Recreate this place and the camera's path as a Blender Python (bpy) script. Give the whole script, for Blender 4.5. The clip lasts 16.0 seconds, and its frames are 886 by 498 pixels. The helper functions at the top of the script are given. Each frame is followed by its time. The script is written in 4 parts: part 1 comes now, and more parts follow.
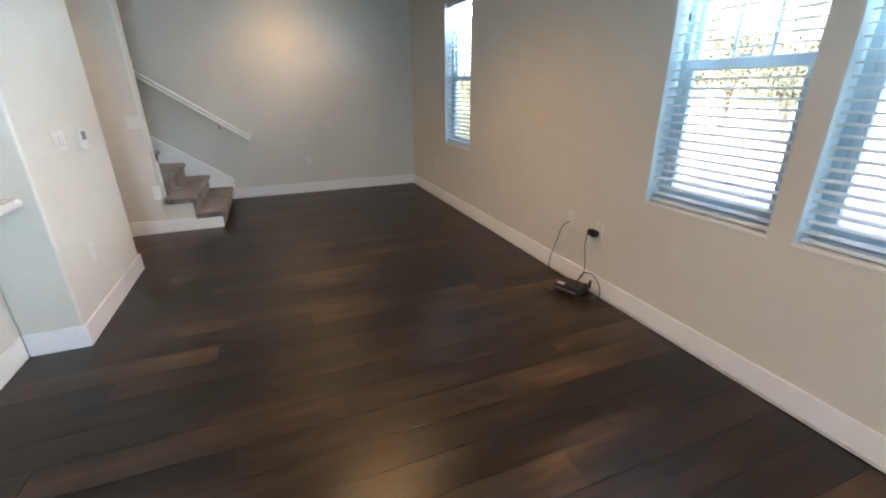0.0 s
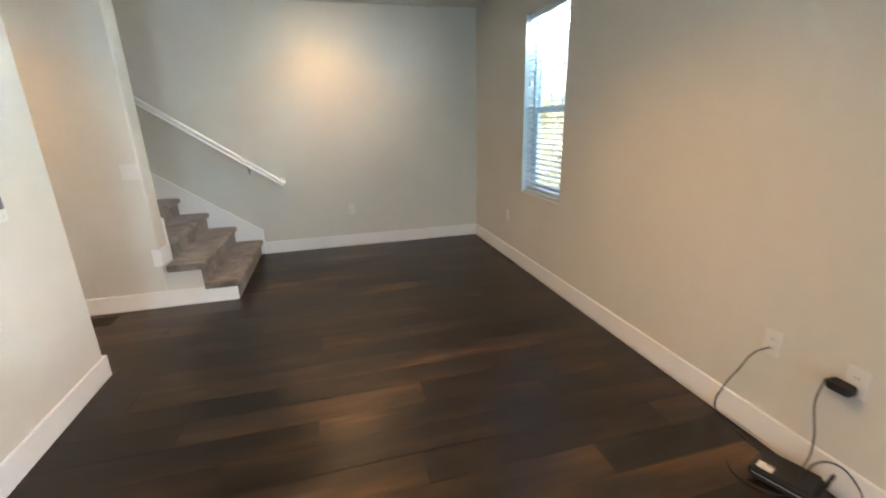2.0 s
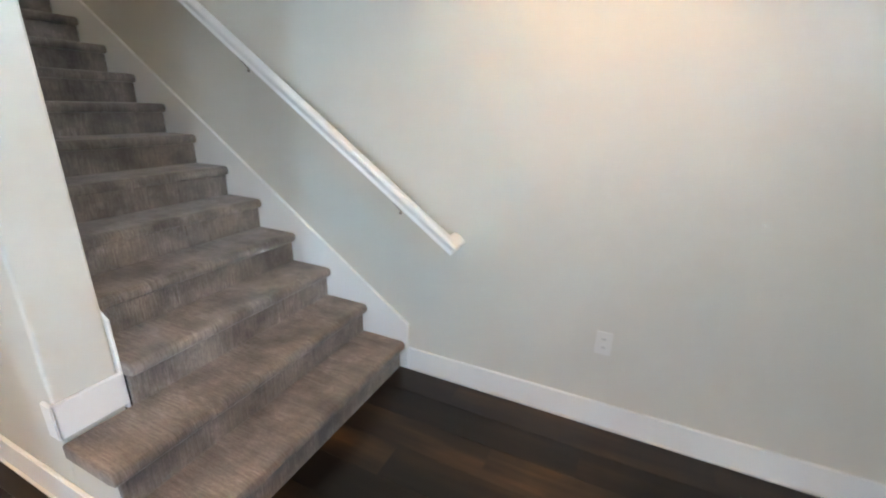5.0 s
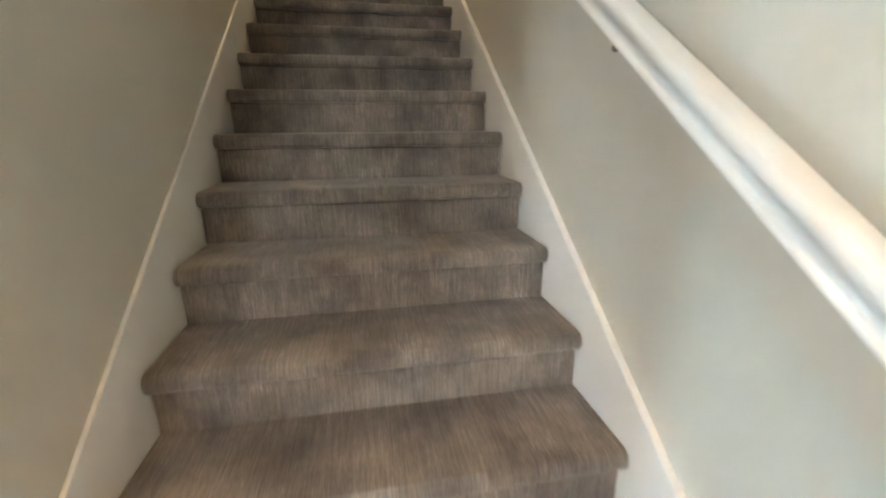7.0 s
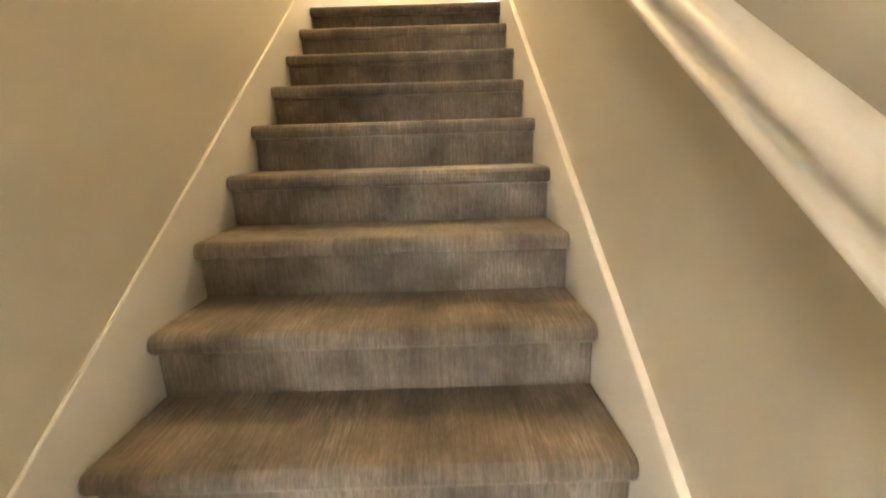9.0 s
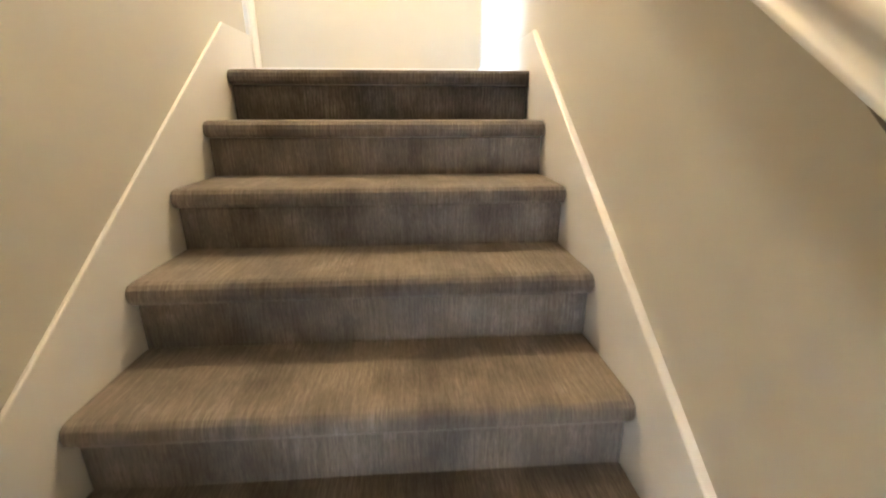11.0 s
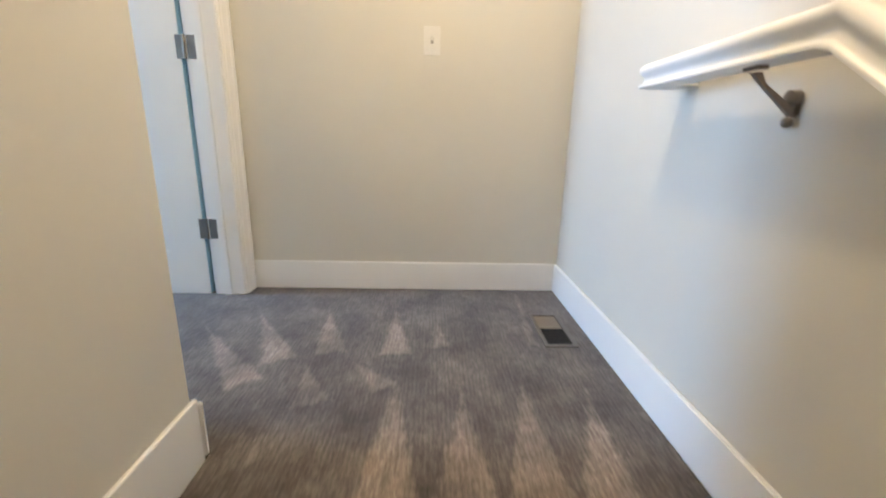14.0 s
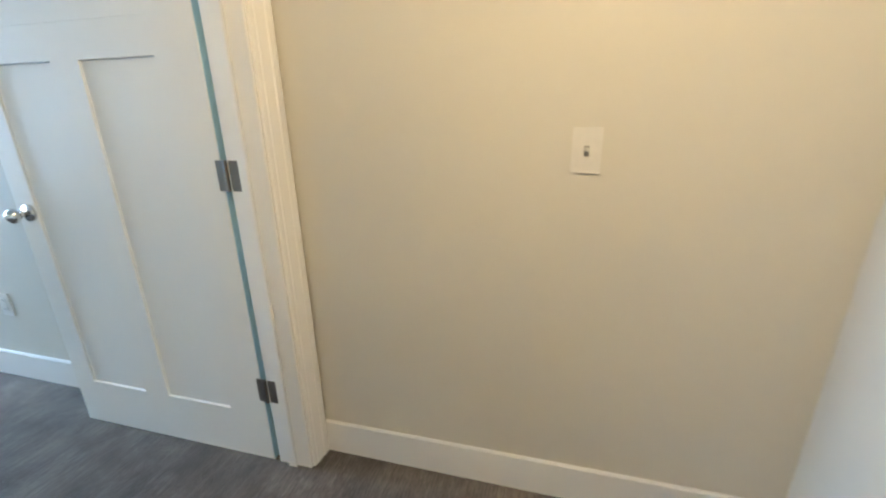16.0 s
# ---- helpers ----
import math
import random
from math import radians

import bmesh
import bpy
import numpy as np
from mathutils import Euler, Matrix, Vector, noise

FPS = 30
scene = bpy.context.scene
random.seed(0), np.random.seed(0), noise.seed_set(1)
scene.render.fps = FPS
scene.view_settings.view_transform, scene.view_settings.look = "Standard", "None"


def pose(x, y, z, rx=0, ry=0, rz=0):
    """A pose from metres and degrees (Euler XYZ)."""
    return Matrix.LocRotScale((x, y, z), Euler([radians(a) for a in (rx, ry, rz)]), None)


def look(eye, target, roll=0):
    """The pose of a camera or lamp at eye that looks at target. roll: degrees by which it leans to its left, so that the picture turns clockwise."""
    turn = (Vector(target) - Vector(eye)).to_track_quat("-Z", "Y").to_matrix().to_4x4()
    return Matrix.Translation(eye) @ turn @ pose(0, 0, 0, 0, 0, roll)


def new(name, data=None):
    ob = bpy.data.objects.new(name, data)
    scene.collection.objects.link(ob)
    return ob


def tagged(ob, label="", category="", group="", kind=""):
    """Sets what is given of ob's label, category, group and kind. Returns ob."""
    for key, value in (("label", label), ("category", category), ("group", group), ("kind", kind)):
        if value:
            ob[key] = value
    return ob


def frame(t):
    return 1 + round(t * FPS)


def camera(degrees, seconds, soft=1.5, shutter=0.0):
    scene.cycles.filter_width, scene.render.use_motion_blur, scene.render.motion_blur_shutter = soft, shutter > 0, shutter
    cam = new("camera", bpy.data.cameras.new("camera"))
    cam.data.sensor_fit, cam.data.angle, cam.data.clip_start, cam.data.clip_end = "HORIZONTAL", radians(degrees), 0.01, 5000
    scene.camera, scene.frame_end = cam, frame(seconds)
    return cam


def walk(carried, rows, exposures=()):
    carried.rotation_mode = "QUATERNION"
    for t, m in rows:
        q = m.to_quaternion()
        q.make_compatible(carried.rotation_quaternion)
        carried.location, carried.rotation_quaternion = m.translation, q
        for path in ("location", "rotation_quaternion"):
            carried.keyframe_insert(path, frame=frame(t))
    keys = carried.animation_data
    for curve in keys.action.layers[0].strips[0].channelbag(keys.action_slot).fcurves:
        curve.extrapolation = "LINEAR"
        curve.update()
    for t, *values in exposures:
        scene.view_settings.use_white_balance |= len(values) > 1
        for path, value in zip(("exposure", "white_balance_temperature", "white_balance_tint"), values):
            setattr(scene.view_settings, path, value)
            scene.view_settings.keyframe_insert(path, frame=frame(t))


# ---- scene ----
cam = camera(93.2, 16.0, soft=1.95, shutter=0.3)
EXPOSURES = [(0, 3.55, 7500, 16), (1.0, 3.64, 7600, 15), (2.0, 3.92, 8100, 14), (2.6, 4.03, 7600, 12), (3.2, 4.05, 7000, 13), (5.5, 4.36, 6950, 13), (6.5, 4.38, 7200, 12), (7.2, 4.93, 8700, 12),
             (8.0, 5.45, 9700, 13), (8.5, 5.7, 11200, 13), (9.2, 5.9, 9700, 13), (11.0, 5.76, 7200, 13), (12.5, 5.0, 6400, 14), (13.5, 4.66, 6400, 14), (14.5, 4.32, 6300, 13), (15.5, 4.22, 6450, 11), (16, 4.17, 6950, 10)]
PATH = [
    (0, (0.165, 0.287, 1.417), (0.853, 2.023, 0.702), -0.5),
    (0.5, (0.24, 0.426, 1.409), (0.882, 2.182, 0.696), 0.6),
    (1, (0.289, 0.675, 1.426), (0.893, 2.462, 0.76), 0.4),
    (1.5, (0.335, 1.091, 1.429), (0.878, 2.919, 0.825), -1.1),
    (2, (0.426, 1.586, 1.439), (0.908, 3.438, 0.858), -1.5),
    (2.5, (0.442, 2.132, 1.442), (0.876, 4.002, 0.881), -1.5),
    (3, (0.574, 2.679, 1.43), (0.908, 4.571, 0.877), -1.4),
    (3.2, (0.613, 2.89, 1.442), (0.904, 4.787, 0.879), -2.2),
    (5.5, (0.651, 5.297, 1.475), (-0.546, 6.743, 0.786), 1.4),
    (6, (0.39, 5.671, 1.465), (-1.183, 6.705, 0.791), 0.3),
    (6.3, (0.177, 5.856, 1.438), (-1.544, 6.621, 0.766), 0.5),
    (6.5, (0.024, 5.947, 1.404), (-1.766, 6.565, 0.759), 0.0),
    (6.6, (-0.081, 5.99, 1.417), (-1.895, 6.532, 0.773), -0.2),
    (7, (-0.462, 6.105, 1.46), (-2.35, 6.455, 0.901), -0.4),
    (7.5, (-0.923, 6.211, 1.629), (-2.839, 6.354, 1.073), -0.4),
    (8, (-1.214, 6.247, 1.839), (-3.138, 6.397, 1.313), -1.8),
    (8.5, (-1.505, 6.298, 2.054), (-3.447, 6.32, 1.579), -1.3),
    (8.7, (-1.603, 6.306, 2.13), (-3.546, 6.308, 1.654), -1.7),
    (10.8, (-2.702, 6.252, 2.844), (-4.607, 6.349, 2.244), -0.5),
    (11, (-2.79, 6.24, 2.901), (-4.689, 6.367, 2.287), -0.0),
    (11.5, (-3.019, 6.181, 3.06), (-4.929, 6.235, 2.467), -1.8),
    (12, (-3.191, 6.172, 3.222), (-5.11, 6.33, 2.679), -1.3),
    (12.5, (-3.367, 6.177, 3.342), (-5.302, 6.251, 2.841), -0.1),
    (13, (-3.572, 6.151, 3.493), (-5.505, 6.169, 2.981), -0.7),
    (13.5, (-3.763, 6.109, 3.621), (-5.687, 6.252, 3.092), -0.0),
    (14, (-3.965, 6.079, 3.8), (-5.896, 6.138, 3.283), 1.3),
    (14.5, (-4.169, 6.054, 3.978), (-6.093, 6.135, 3.435), -0.4),
    (15, (-4.378, 6.081, 4.077), (-6.284, 6.054, 3.472), -0.9),
    (15.2, (-4.467, 6.078, 4.112), (-6.367, 5.99, 3.496), -0.6),
    (15.5, (-4.597, 6.059, 4.188), (-6.487, 5.857, 3.566), -0.2),
    (16, (-4.815, 6.004, 4.312), (-6.641, 5.503, 3.67), -1.0),
]
walk(cam, [(t, look(eye, target, roll)) for t, eye, target, roll in PATH], EXPOSURES)

# ---- measures ----
XE, YN = 2.225, 6.708            # inner faces of the east and the north wall
CEIL, UP, TOP = 2.68, 3.06, 5.5  # ceiling below, floor above, ceiling above
RISE, RUN, STEPS = 0.18, 0.2553, 17
NOSE = -0.412                    # front of the first nosing
SIDE_IN, SIDE_OUT = 5.545, 5.345  # faces of the wall beside the stairs
SIDE_END = -0.99                 # its end towards the room
LAND_W = -5.953                  # end wall of the landing
BASE_H, BASE_T = 0.141, 0.015

# ---- world, sun and lamps ----
world = bpy.data.worlds.new("world")
scene.world = world
world.use_nodes = True
wn = world.node_tree.nodes
sky = wn.new("ShaderNodeTexSky")
sky.sky_type, sky.sun_disc = "NISHITA", False
sky.sun_elevation, sky.sun_rotation = radians(46), radians(277)
wn["Background"].inputs[1].default_value = 0.095
world.node_tree.links.new(sky.outputs[0], wn["Background"].inputs[0])


def lamp(name, kind, m, energy, colour, **settings):
    data = bpy.data.lights.new(name, kind)
    data.energy, data.color = energy, colour
    if kind == "SUN":
        data.angle = radians(0.5)
    if kind == "SPOT":
        data.spot_size, data.spot_blend = radians(settings["cone"]), settings["blend"]
        data.shadow_soft_size = settings["radius"]
    if kind == "AREA":
        data.shape, data.size, data.size_y = "RECTANGLE", settings["wide"], settings["tall"]
    if kind == "POINT":
        data.shadow_soft_size = settings["radius"]
    ob = new(name, data)
    ob.matrix_world = m
    return ob


# the sun stands behind the house, to the west
lamp("sun", "SUN", look((-8, 1, 8.4), (0, 0, 0)), 3.0, (1.0, 0.95, 0.87))
WARM = (1.0, 0.59, 0.26)
DOWNLIGHTS = [(0.43, 6.16, 2.68), (0.75, 3.3, 2.68), (0.75, 0.4, 2.68), (-2.3, 4.8, 2.68), (-2.6, 1.6, 2.68)]
for spot in DOWNLIGHTS:
    lamp("downlight_lamp", "SPOT", pose(spot[0], spot[1], spot[2] - 0.02), (8.0 if spot[0] < -1 else 3.2 if spot[1] > 5 else 11.5), WARM, cone=(128 if spot[1] > 5 else 132), blend=0.8, radius=0.05)
CEILING_LIGHT = (-4.82, 6.08, 5.5)
lamp("ceiling_lamp", "POINT", pose(CEILING_LIGHT[0], CEILING_LIGHT[1], CEILING_LIGHT[2] - 0.35), 2.3, (1.0, 0.80, 0.51), radius=0.05)
# daylight through the openings behind the walk: the glass doors of the living room and the bedroom window
lamp("patio_daylight", "AREA", look((0.02, -3.21, 1.15), (0.02, 0, 1.15)), 10.0, (0.38, 0.66, 1.0), wide=0.9, tall=2.0)
for y, watts in ((5.01, 3.2), (1.787, 12.5), (0.967, 12.5)):
    lamp("window_daylight", "AREA", look((2.225 + 0.175, y, 2.225), (0.0, y, 1.9)), watts, (0.57, 0.77, 1.0), wide=0.62, tall=0.16)
lamp("bedroom_daylight", "AREA", look((-5.6, 0.99, UP + 1.4), (-5.6, 5, UP + 1.4)), 10.3, (0.33, 0.60, 1.0), wide=0.7, tall=1.5)

# ---- materials ----
def material(name):
    m = bpy.data.materials.new(name)
    m.use_nodes = True
    return m, m.node_tree.nodes, m.node_tree.links, m.node_tree.nodes["Principled BSDF"]


def coords(nodes, links, scale=(1, 1, 1), turn=(0, 0, 0), world_space=True):
    mapping = nodes.new("ShaderNodeMapping")
    mapping.inputs["Scale"].default_value = scale
    mapping.inputs["Rotation"].default_value = turn
    if world_space:
        links.new(nodes.new("ShaderNodeNewGeometry").outputs["Position"], mapping.inputs[0])
    else:
        links.new(nodes.new("ShaderNodeTexCoord").outputs["Object"], mapping.inputs[0])
    return mapping.outputs[0]


def noise_of(nodes, links, vector, scale, detail=3.0, rough=0.55):
    n = nodes.new("ShaderNodeTexNoise")
    n.inputs["Scale"].default_value, n.inputs["Detail"].default_value, n.inputs["Roughness"].default_value = scale, detail, rough
    links.new(vector, n.inputs["Vector"])
    return n.outputs["Fac"]


def ramp(nodes, links, fac, stops):
    r = nodes.new("ShaderNodeValToRGB")
    r.color_ramp.elements[0].position, r.color_ramp.elements[0].color = stops[0][0], (*stops[0][1], 1)
    r.color_ramp.elements[1].position, r.color_ramp.elements[1].color = stops[-1][0], (*stops[-1][1], 1)
    for at, colour in stops[1:-1]:
        r.color_ramp.elements.new(at).color = (*colour, 1)
    links.new(fac, r.inputs[0])
    return r.outputs[0]


def maths(nodes, links, op, a, b=None, c=None):
    n = nodes.new("ShaderNodeMath")
    n.operation = op
    for i, v in enumerate((a, b, c)):
        if v is None:
            continue
        if isinstance(v, (int, float)):
            n.inputs[i].default_value = v
        else:
            links.new(v, n.inputs[i])
    return n.outputs[0]


def mixed(nodes, links, fac, a, b, blend="MIX"):
    n = nodes.new("ShaderNodeMix")
    n.data_type, n.blend_type = "RGBA", blend
    for slot, v in (("Factor", fac), ("A", a), ("B", b)):
        sock = [i for i in n.inputs if i.name == slot and (i.type == "VALUE" if slot == "Factor" else i.type == "RGBA")][0]
        if isinstance(v, (int, float)):
            sock.default_value = v
        elif isinstance(v, tuple):
            sock.default_value = (*v, 1)
        else:
            links.new(v, sock)
    return [o for o in n.outputs if o.type == "RGBA"][0]


def bump(nodes, links, height, strength, distance, shader):
    b = nodes.new("ShaderNodeBump")
    b.inputs["Strength"].default_value, b.inputs["Distance"].default_value = strength, distance
    links.new(height, b.inputs["Height"])
    links.new(b.outputs[0], shader.inputs["Normal"])


def painted(name, low, high, rough, stipple, depth):
    """Paint on plaster or wood: broad unevenness of tone, scuffs, a fine roller stipple."""
    m, nodes, links, shader = material(name)
    p = coords(nodes, links)
    links.new(ramp(nodes, links, noise_of(nodes, links, p, 0.9, 4), [(0.3, low), (0.7, high)]), shader.inputs["Base Color"])
    r = maths(nodes, links, "MULTIPLY_ADD", noise_of(nodes, links, p, 7, 4), 0.16, rough - 0.08)
    links.new(r, shader.inputs["Roughness"])
    bump(nodes, links, noise_of(nodes, links, p, stipple, 3), depth, 0.002, shader)
    return m


def plain(name, colour, rough, metal=0.0, grain=60.0):
    m, nodes, links, shader = material(name)
    p = coords(nodes, links, world_space=False)
    n = noise_of(nodes, links, p, grain, 3)
    dark = tuple(0.95 * c for c in colour)
    links.new(ramp(nodes, links, n, [(0.3, dark), (0.7, colour)]), shader.inputs["Base Color"])
    links.new(maths(nodes, links, "MULTIPLY_ADD", n, 0.15, rough - 0.07), shader.inputs["Roughness"])
    shader.inputs["Metallic"].default_value = metal
    return m


def glowing(name, colour, strength):
    m, nodes, links, shader = material(name)
    shader.inputs["Base Color"].default_value = (*colour, 1)
    shader.inputs["Emission Color"].default_value = (*colour, 1)
    shader.inputs["Emission Strength"].default_value = strength
    return m


def wood_floor():
    m, nodes, links, shader = material("dark_wood_floor")
    info = nodes.new("ShaderNodeObjectInfo")
    isle = nodes.new("ShaderNodeNewGeometry").outputs["Random Per Island"]
    pick = maths(nodes, links, "FRACT", maths(nodes, links, "ADD", info.outputs["Random"], isle))
    p = coords(nodes, links)
    shift = nodes.new("ShaderNodeCombineXYZ")
    links.new(maths(nodes, links, "MULTIPLY", pick, 37.0), shift.inputs[0])
    links.new(maths(nodes, links, "MULTIPLY", pick, 11.0), shift.inputs[1])
    add = nodes.new("ShaderNodeVectorMath")
    links.new(p, add.inputs[0]), links.new(shift.outputs[0], add.inputs[1])
    stretch = nodes.new("ShaderNodeMapping")
    stretch.inputs["Scale"].default_value = (1.0, 14.0, 1.0)
    links.new(add.outputs[0], stretch.inputs[0])
    grain = noise_of(nodes, links, stretch.outputs[0], 2.4, 6, 0.62)
    cloud_map = nodes.new("ShaderNodeMapping")
    cloud_map.inputs["Scale"].default_value = (0.75, 4.5, 1.0)
    links.new(add.outputs[0], cloud_map.inputs[0])
    cloud = noise_of(nodes, links, cloud_map.outputs[0], 1.9, 2, 0.45)
    tone = ramp(nodes, links, pick, [(0.0, (0.0068, 0.0046, 0.0033)), (0.4, (0.0100, 0.0068, 0.0046)), (0.7, (0.0160, 0.0108, 0.0068)), (0.88, (0.026, 0.0170, 0.0102)), (1.0, (0.036, 0.0236, 0.0138))])
    vein = ramp(nodes, links, grain, [(0.30, (0.72, 0.72, 0.72)), (0.5, (1.0, 0.99, 0.98)), (0.70, (1.42, 1.37, 1.28))])
    blotch = ramp(nodes, links, cloud, [(0.28, (0.40, 0.40, 0.40)), (0.5, (0.95, 0.94, 0.93)), (0.72, (2.5, 2.25, 1.85))])
    c = mixed(nodes, links, 1.0, mixed(nodes, links, 1.0, tone, vein, "MULTIPLY"), blotch, "MULTIPLY")
    drift = noise_of(nodes, links, coords(nodes, links, (0.8, 1.5, 1.0)), 1.5, 4)
    c = mixed(nodes, links, 1.0, c, ramp(nodes, links, drift, [(0.34, (0.55, 0.55, 0.55)), (0.5, (1.0, 0.98, 0.95)), (0.66, (2.2, 1.98, 1.62))]), "MULTIPLY")
    links.new(c, shader.inputs["Base Color"])
    links.new(maths(nodes, links, "MULTIPLY_ADD", cloud, 0.16, 0.27), shader.inputs["Roughness"])
    shader.inputs["Specular IOR Level"].default_value = 0.46
    bump(nodes, links, maths(nodes, links, "ADD", grain, cloud), 0.08, 0.003, shader)
    return m


STROKES = [(-5.62, 5.37, -5.235, 5.58, 0.062), (-5.675, 5.641, -5.29, 5.735, 0.056), (-5.69, 5.929, -5.285, 5.963, 0.056), (-5.566, 6.11, -5.337, 6.122, 0.032),
           (-5.14, 5.975, -4.59, 5.995, 0.085), (-5.05, 6.177, -4.585, 6.16, 0.090), (-5.12, 6.369, -4.585, 6.314, 0.085), (-5.07, 6.56, -4.59, 6.46, 0.075),
           (-5.50, 5.20, -5.10, 5.52, 0.055), (-5.20, 5.68, -5.00, 5.75, 0.060), (-5.90, 6.50, -5.36, 6.462, 0.020), (-5.23, 5.83, -5.08, 5.95, 0.050)]


def carpet(name, swept, light_gain):
    """Short looped carpet, ribbed in fine broken lines along x; swept: with the wedges that a vacuum cleaner leaves;
    the last factor scales its tone for the light there.
    """
    m, nodes, links, shader = material(name)
    p = coords(nodes, links)
    rib = noise_of(nodes, links, coords(nodes, links, (22, 92, 22) if swept else (9, 130, 9)), 1.0, 3, 0.6)
    if swept:
        sep = nodes.new("ShaderNodeSeparateXYZ")
        links.new(p, sep.inputs[0])
        bent = maths(nodes, links, "MULTIPLY_ADD", noise_of(nodes, links, p, 9.0, 3), 5.0, maths(nodes, links, "MULTIPLY", sep.outputs[1], 2 * math.pi / 0.0125))
        rib = maths(nodes, links, "MULTIPLY_ADD", maths(nodes, links, "SINE", bent), 0.060, rib)
    fleck = noise_of(nodes, links, coords(nodes, links, (60, 330, 60)), 1.0, 2)
    broad = noise_of(nodes, links, p, 5.5, 4)
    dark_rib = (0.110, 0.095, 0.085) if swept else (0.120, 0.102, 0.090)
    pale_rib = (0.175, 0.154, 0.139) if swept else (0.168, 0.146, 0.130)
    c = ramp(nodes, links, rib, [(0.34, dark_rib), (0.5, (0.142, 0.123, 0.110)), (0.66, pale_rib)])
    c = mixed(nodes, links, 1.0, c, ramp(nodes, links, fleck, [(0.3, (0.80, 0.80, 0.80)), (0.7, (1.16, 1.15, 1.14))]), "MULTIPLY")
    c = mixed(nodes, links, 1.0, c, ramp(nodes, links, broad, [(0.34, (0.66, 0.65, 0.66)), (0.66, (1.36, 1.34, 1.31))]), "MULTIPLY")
    # light and shade of the place put into the carpet's tone
    c = mixed(nodes, links, 1.0, c, (light_gain, light_gain, light_gain), "MULTIPLY")
    # brushed pile: pale broken patches
    brushed = ramp(nodes, links, noise_of(nodes, links, coords(nodes, links, (5, 7, 9)), 1.0, 4, 0.6), [(0.52, (0, 0, 0)), (0.66, (1, 1, 1))])
    broken = ramp(nodes, links, noise_of(nodes, links, coords(nodes, links, (14, 150, 14)), 1.0, 3, 0.6), [(0.42, (0, 0, 0)), (0.60, (1, 1, 1))])
    brushed = mixed(nodes, links, 1.0, brushed, broken, "MULTIPLY")
    c = mixed(nodes, links, brushed, c, mixed(nodes, links, 1.0, c, (1.42, 1.45, 1.50), "MULTIPLY"))
    if swept:
        def dotted(x, y, shift):
            n = nodes.new("ShaderNodeVectorMath")
            n.operation = "DOT_PRODUCT"
            links.new(p, n.inputs[0])
            n.inputs[1].default_value = (x, y, 0)
            return maths(nodes, links, "ADD", n.outputs["Value"], shift)

        # each stroke of the cleaner: tip, base and half its width there
        marks = None
        for ax, ay, bx, by, half in STROKES:
            dx, dy = bx - ax, by - ay
            long = math.hypot(dx, dy)
            u = dotted(dx / long, dy / long, -(ax * dx + ay * dy) / long)
            v = maths(nodes, links, "ABSOLUTE", dotted(-dy / long, dx / long, (ax * dy - ay * dx) / long))
            inside = maths(nodes, links, "SUBTRACT", maths(nodes, links, "MULTIPLY_ADD", u, half / long, 0.006), v)
            inside = maths(nodes, links, "MINIMUM", inside, maths(nodes, links, "SUBTRACT", long, u))
            marks = inside if marks is None else maths(nodes, links, "MAXIMUM", marks, inside)
        ragged = maths(nodes, links, "MULTIPLY_ADD", noise_of(nodes, links, coords(nodes, links, (24, 70, 24)), 1.0, 3), 0.045, -0.026)
        mask = nodes.new("ShaderNodeMapRange")
        links.new(maths(nodes, links, "ADD", marks, ragged), mask.inputs[0])
        mask.inputs[1].default_value, mask.inputs[2].default_value = -0.004, 0.014
        patchy = maths(nodes, links, "MULTIPLY_ADD", noise_of(nodes, links, p, 12.0, 3), 0.9, 0.40)
        marks = maths(nodes, links, "MULTIPLY", mask.outputs[0], patchy)
        light = mixed(nodes, links, 1.0, c, (2.0, 1.92, 1.84), "MULTIPLY")
        c = mixed(nodes, links, marks, c, light)
    links.new(c, shader.inputs["Base Color"])
    shader.inputs["Roughness"].default_value = 0.95
    shader.inputs["Sheen Weight"].default_value = 0.25
    shader.inputs["Sheen Roughness"].default_value = 0.5
    shader.inputs["Specular IOR Level"].default_value = 0.15
    bump(nodes, links, maths(nodes, links, "ADD", rib, maths(nodes, links, "MULTIPLY", fleck, 0.7)), 0.28 if swept else 0.4, 0.006, shader)
    return m


def glass():
    m, nodes, links, shader = material("window_glass")
    shader.inputs["Base Color"].default_value = (0.95, 0.98, 1.0, 1)
    shader.inputs["Transmission Weight"].default_value = 1.0
    shader.inputs["Roughness"].default_value = 0.0
    shader.inputs["IOR"].default_value = 1.02
    return m


def leafy(name, low, high):
    m, nodes, links, shader = material(name)
    n = noise_of(nodes, links, coords(nodes, links), 6, 4)
    links.new(ramp(nodes, links, n, [(0.3, low), (0.7, high)]), shader.inputs["Base Color"])
    shader.inputs["Roughness"].default_value = 0.7
    return m


WALL = painted("greige_wall_paint", (0.588, 0.560, 0.498), (0.618, 0.590, 0.527), 0.62, 260, 0.10)
CEILING = painted("white_ceiling_paint", (0.72, 0.71, 0.68), (0.76, 0.75, 0.72), 0.85, 180, 0.2)
TRIM = painted("white_trim_paint", (0.76, 0.75, 0.73), (0.81, 0.80, 0.78), 0.36, 90, 0.05)
DOORWHITE = painted("white_door_paint", (0.73, 0.72, 0.69), (0.78, 0.77, 0.74), 0.40, 140, 0.06)
FLOOR = wood_floor()
GAP = plain("dark_joint", (0.012, 0.008, 0.006), 0.8)
# one carpet, lightened here and darkened on the landing to suit their light
CARPET = carpet("striated_stair_carpet_lit", False, 1.34)
SWEPT = carpet("swept_landing_carpet_shaded", True, 0.76)
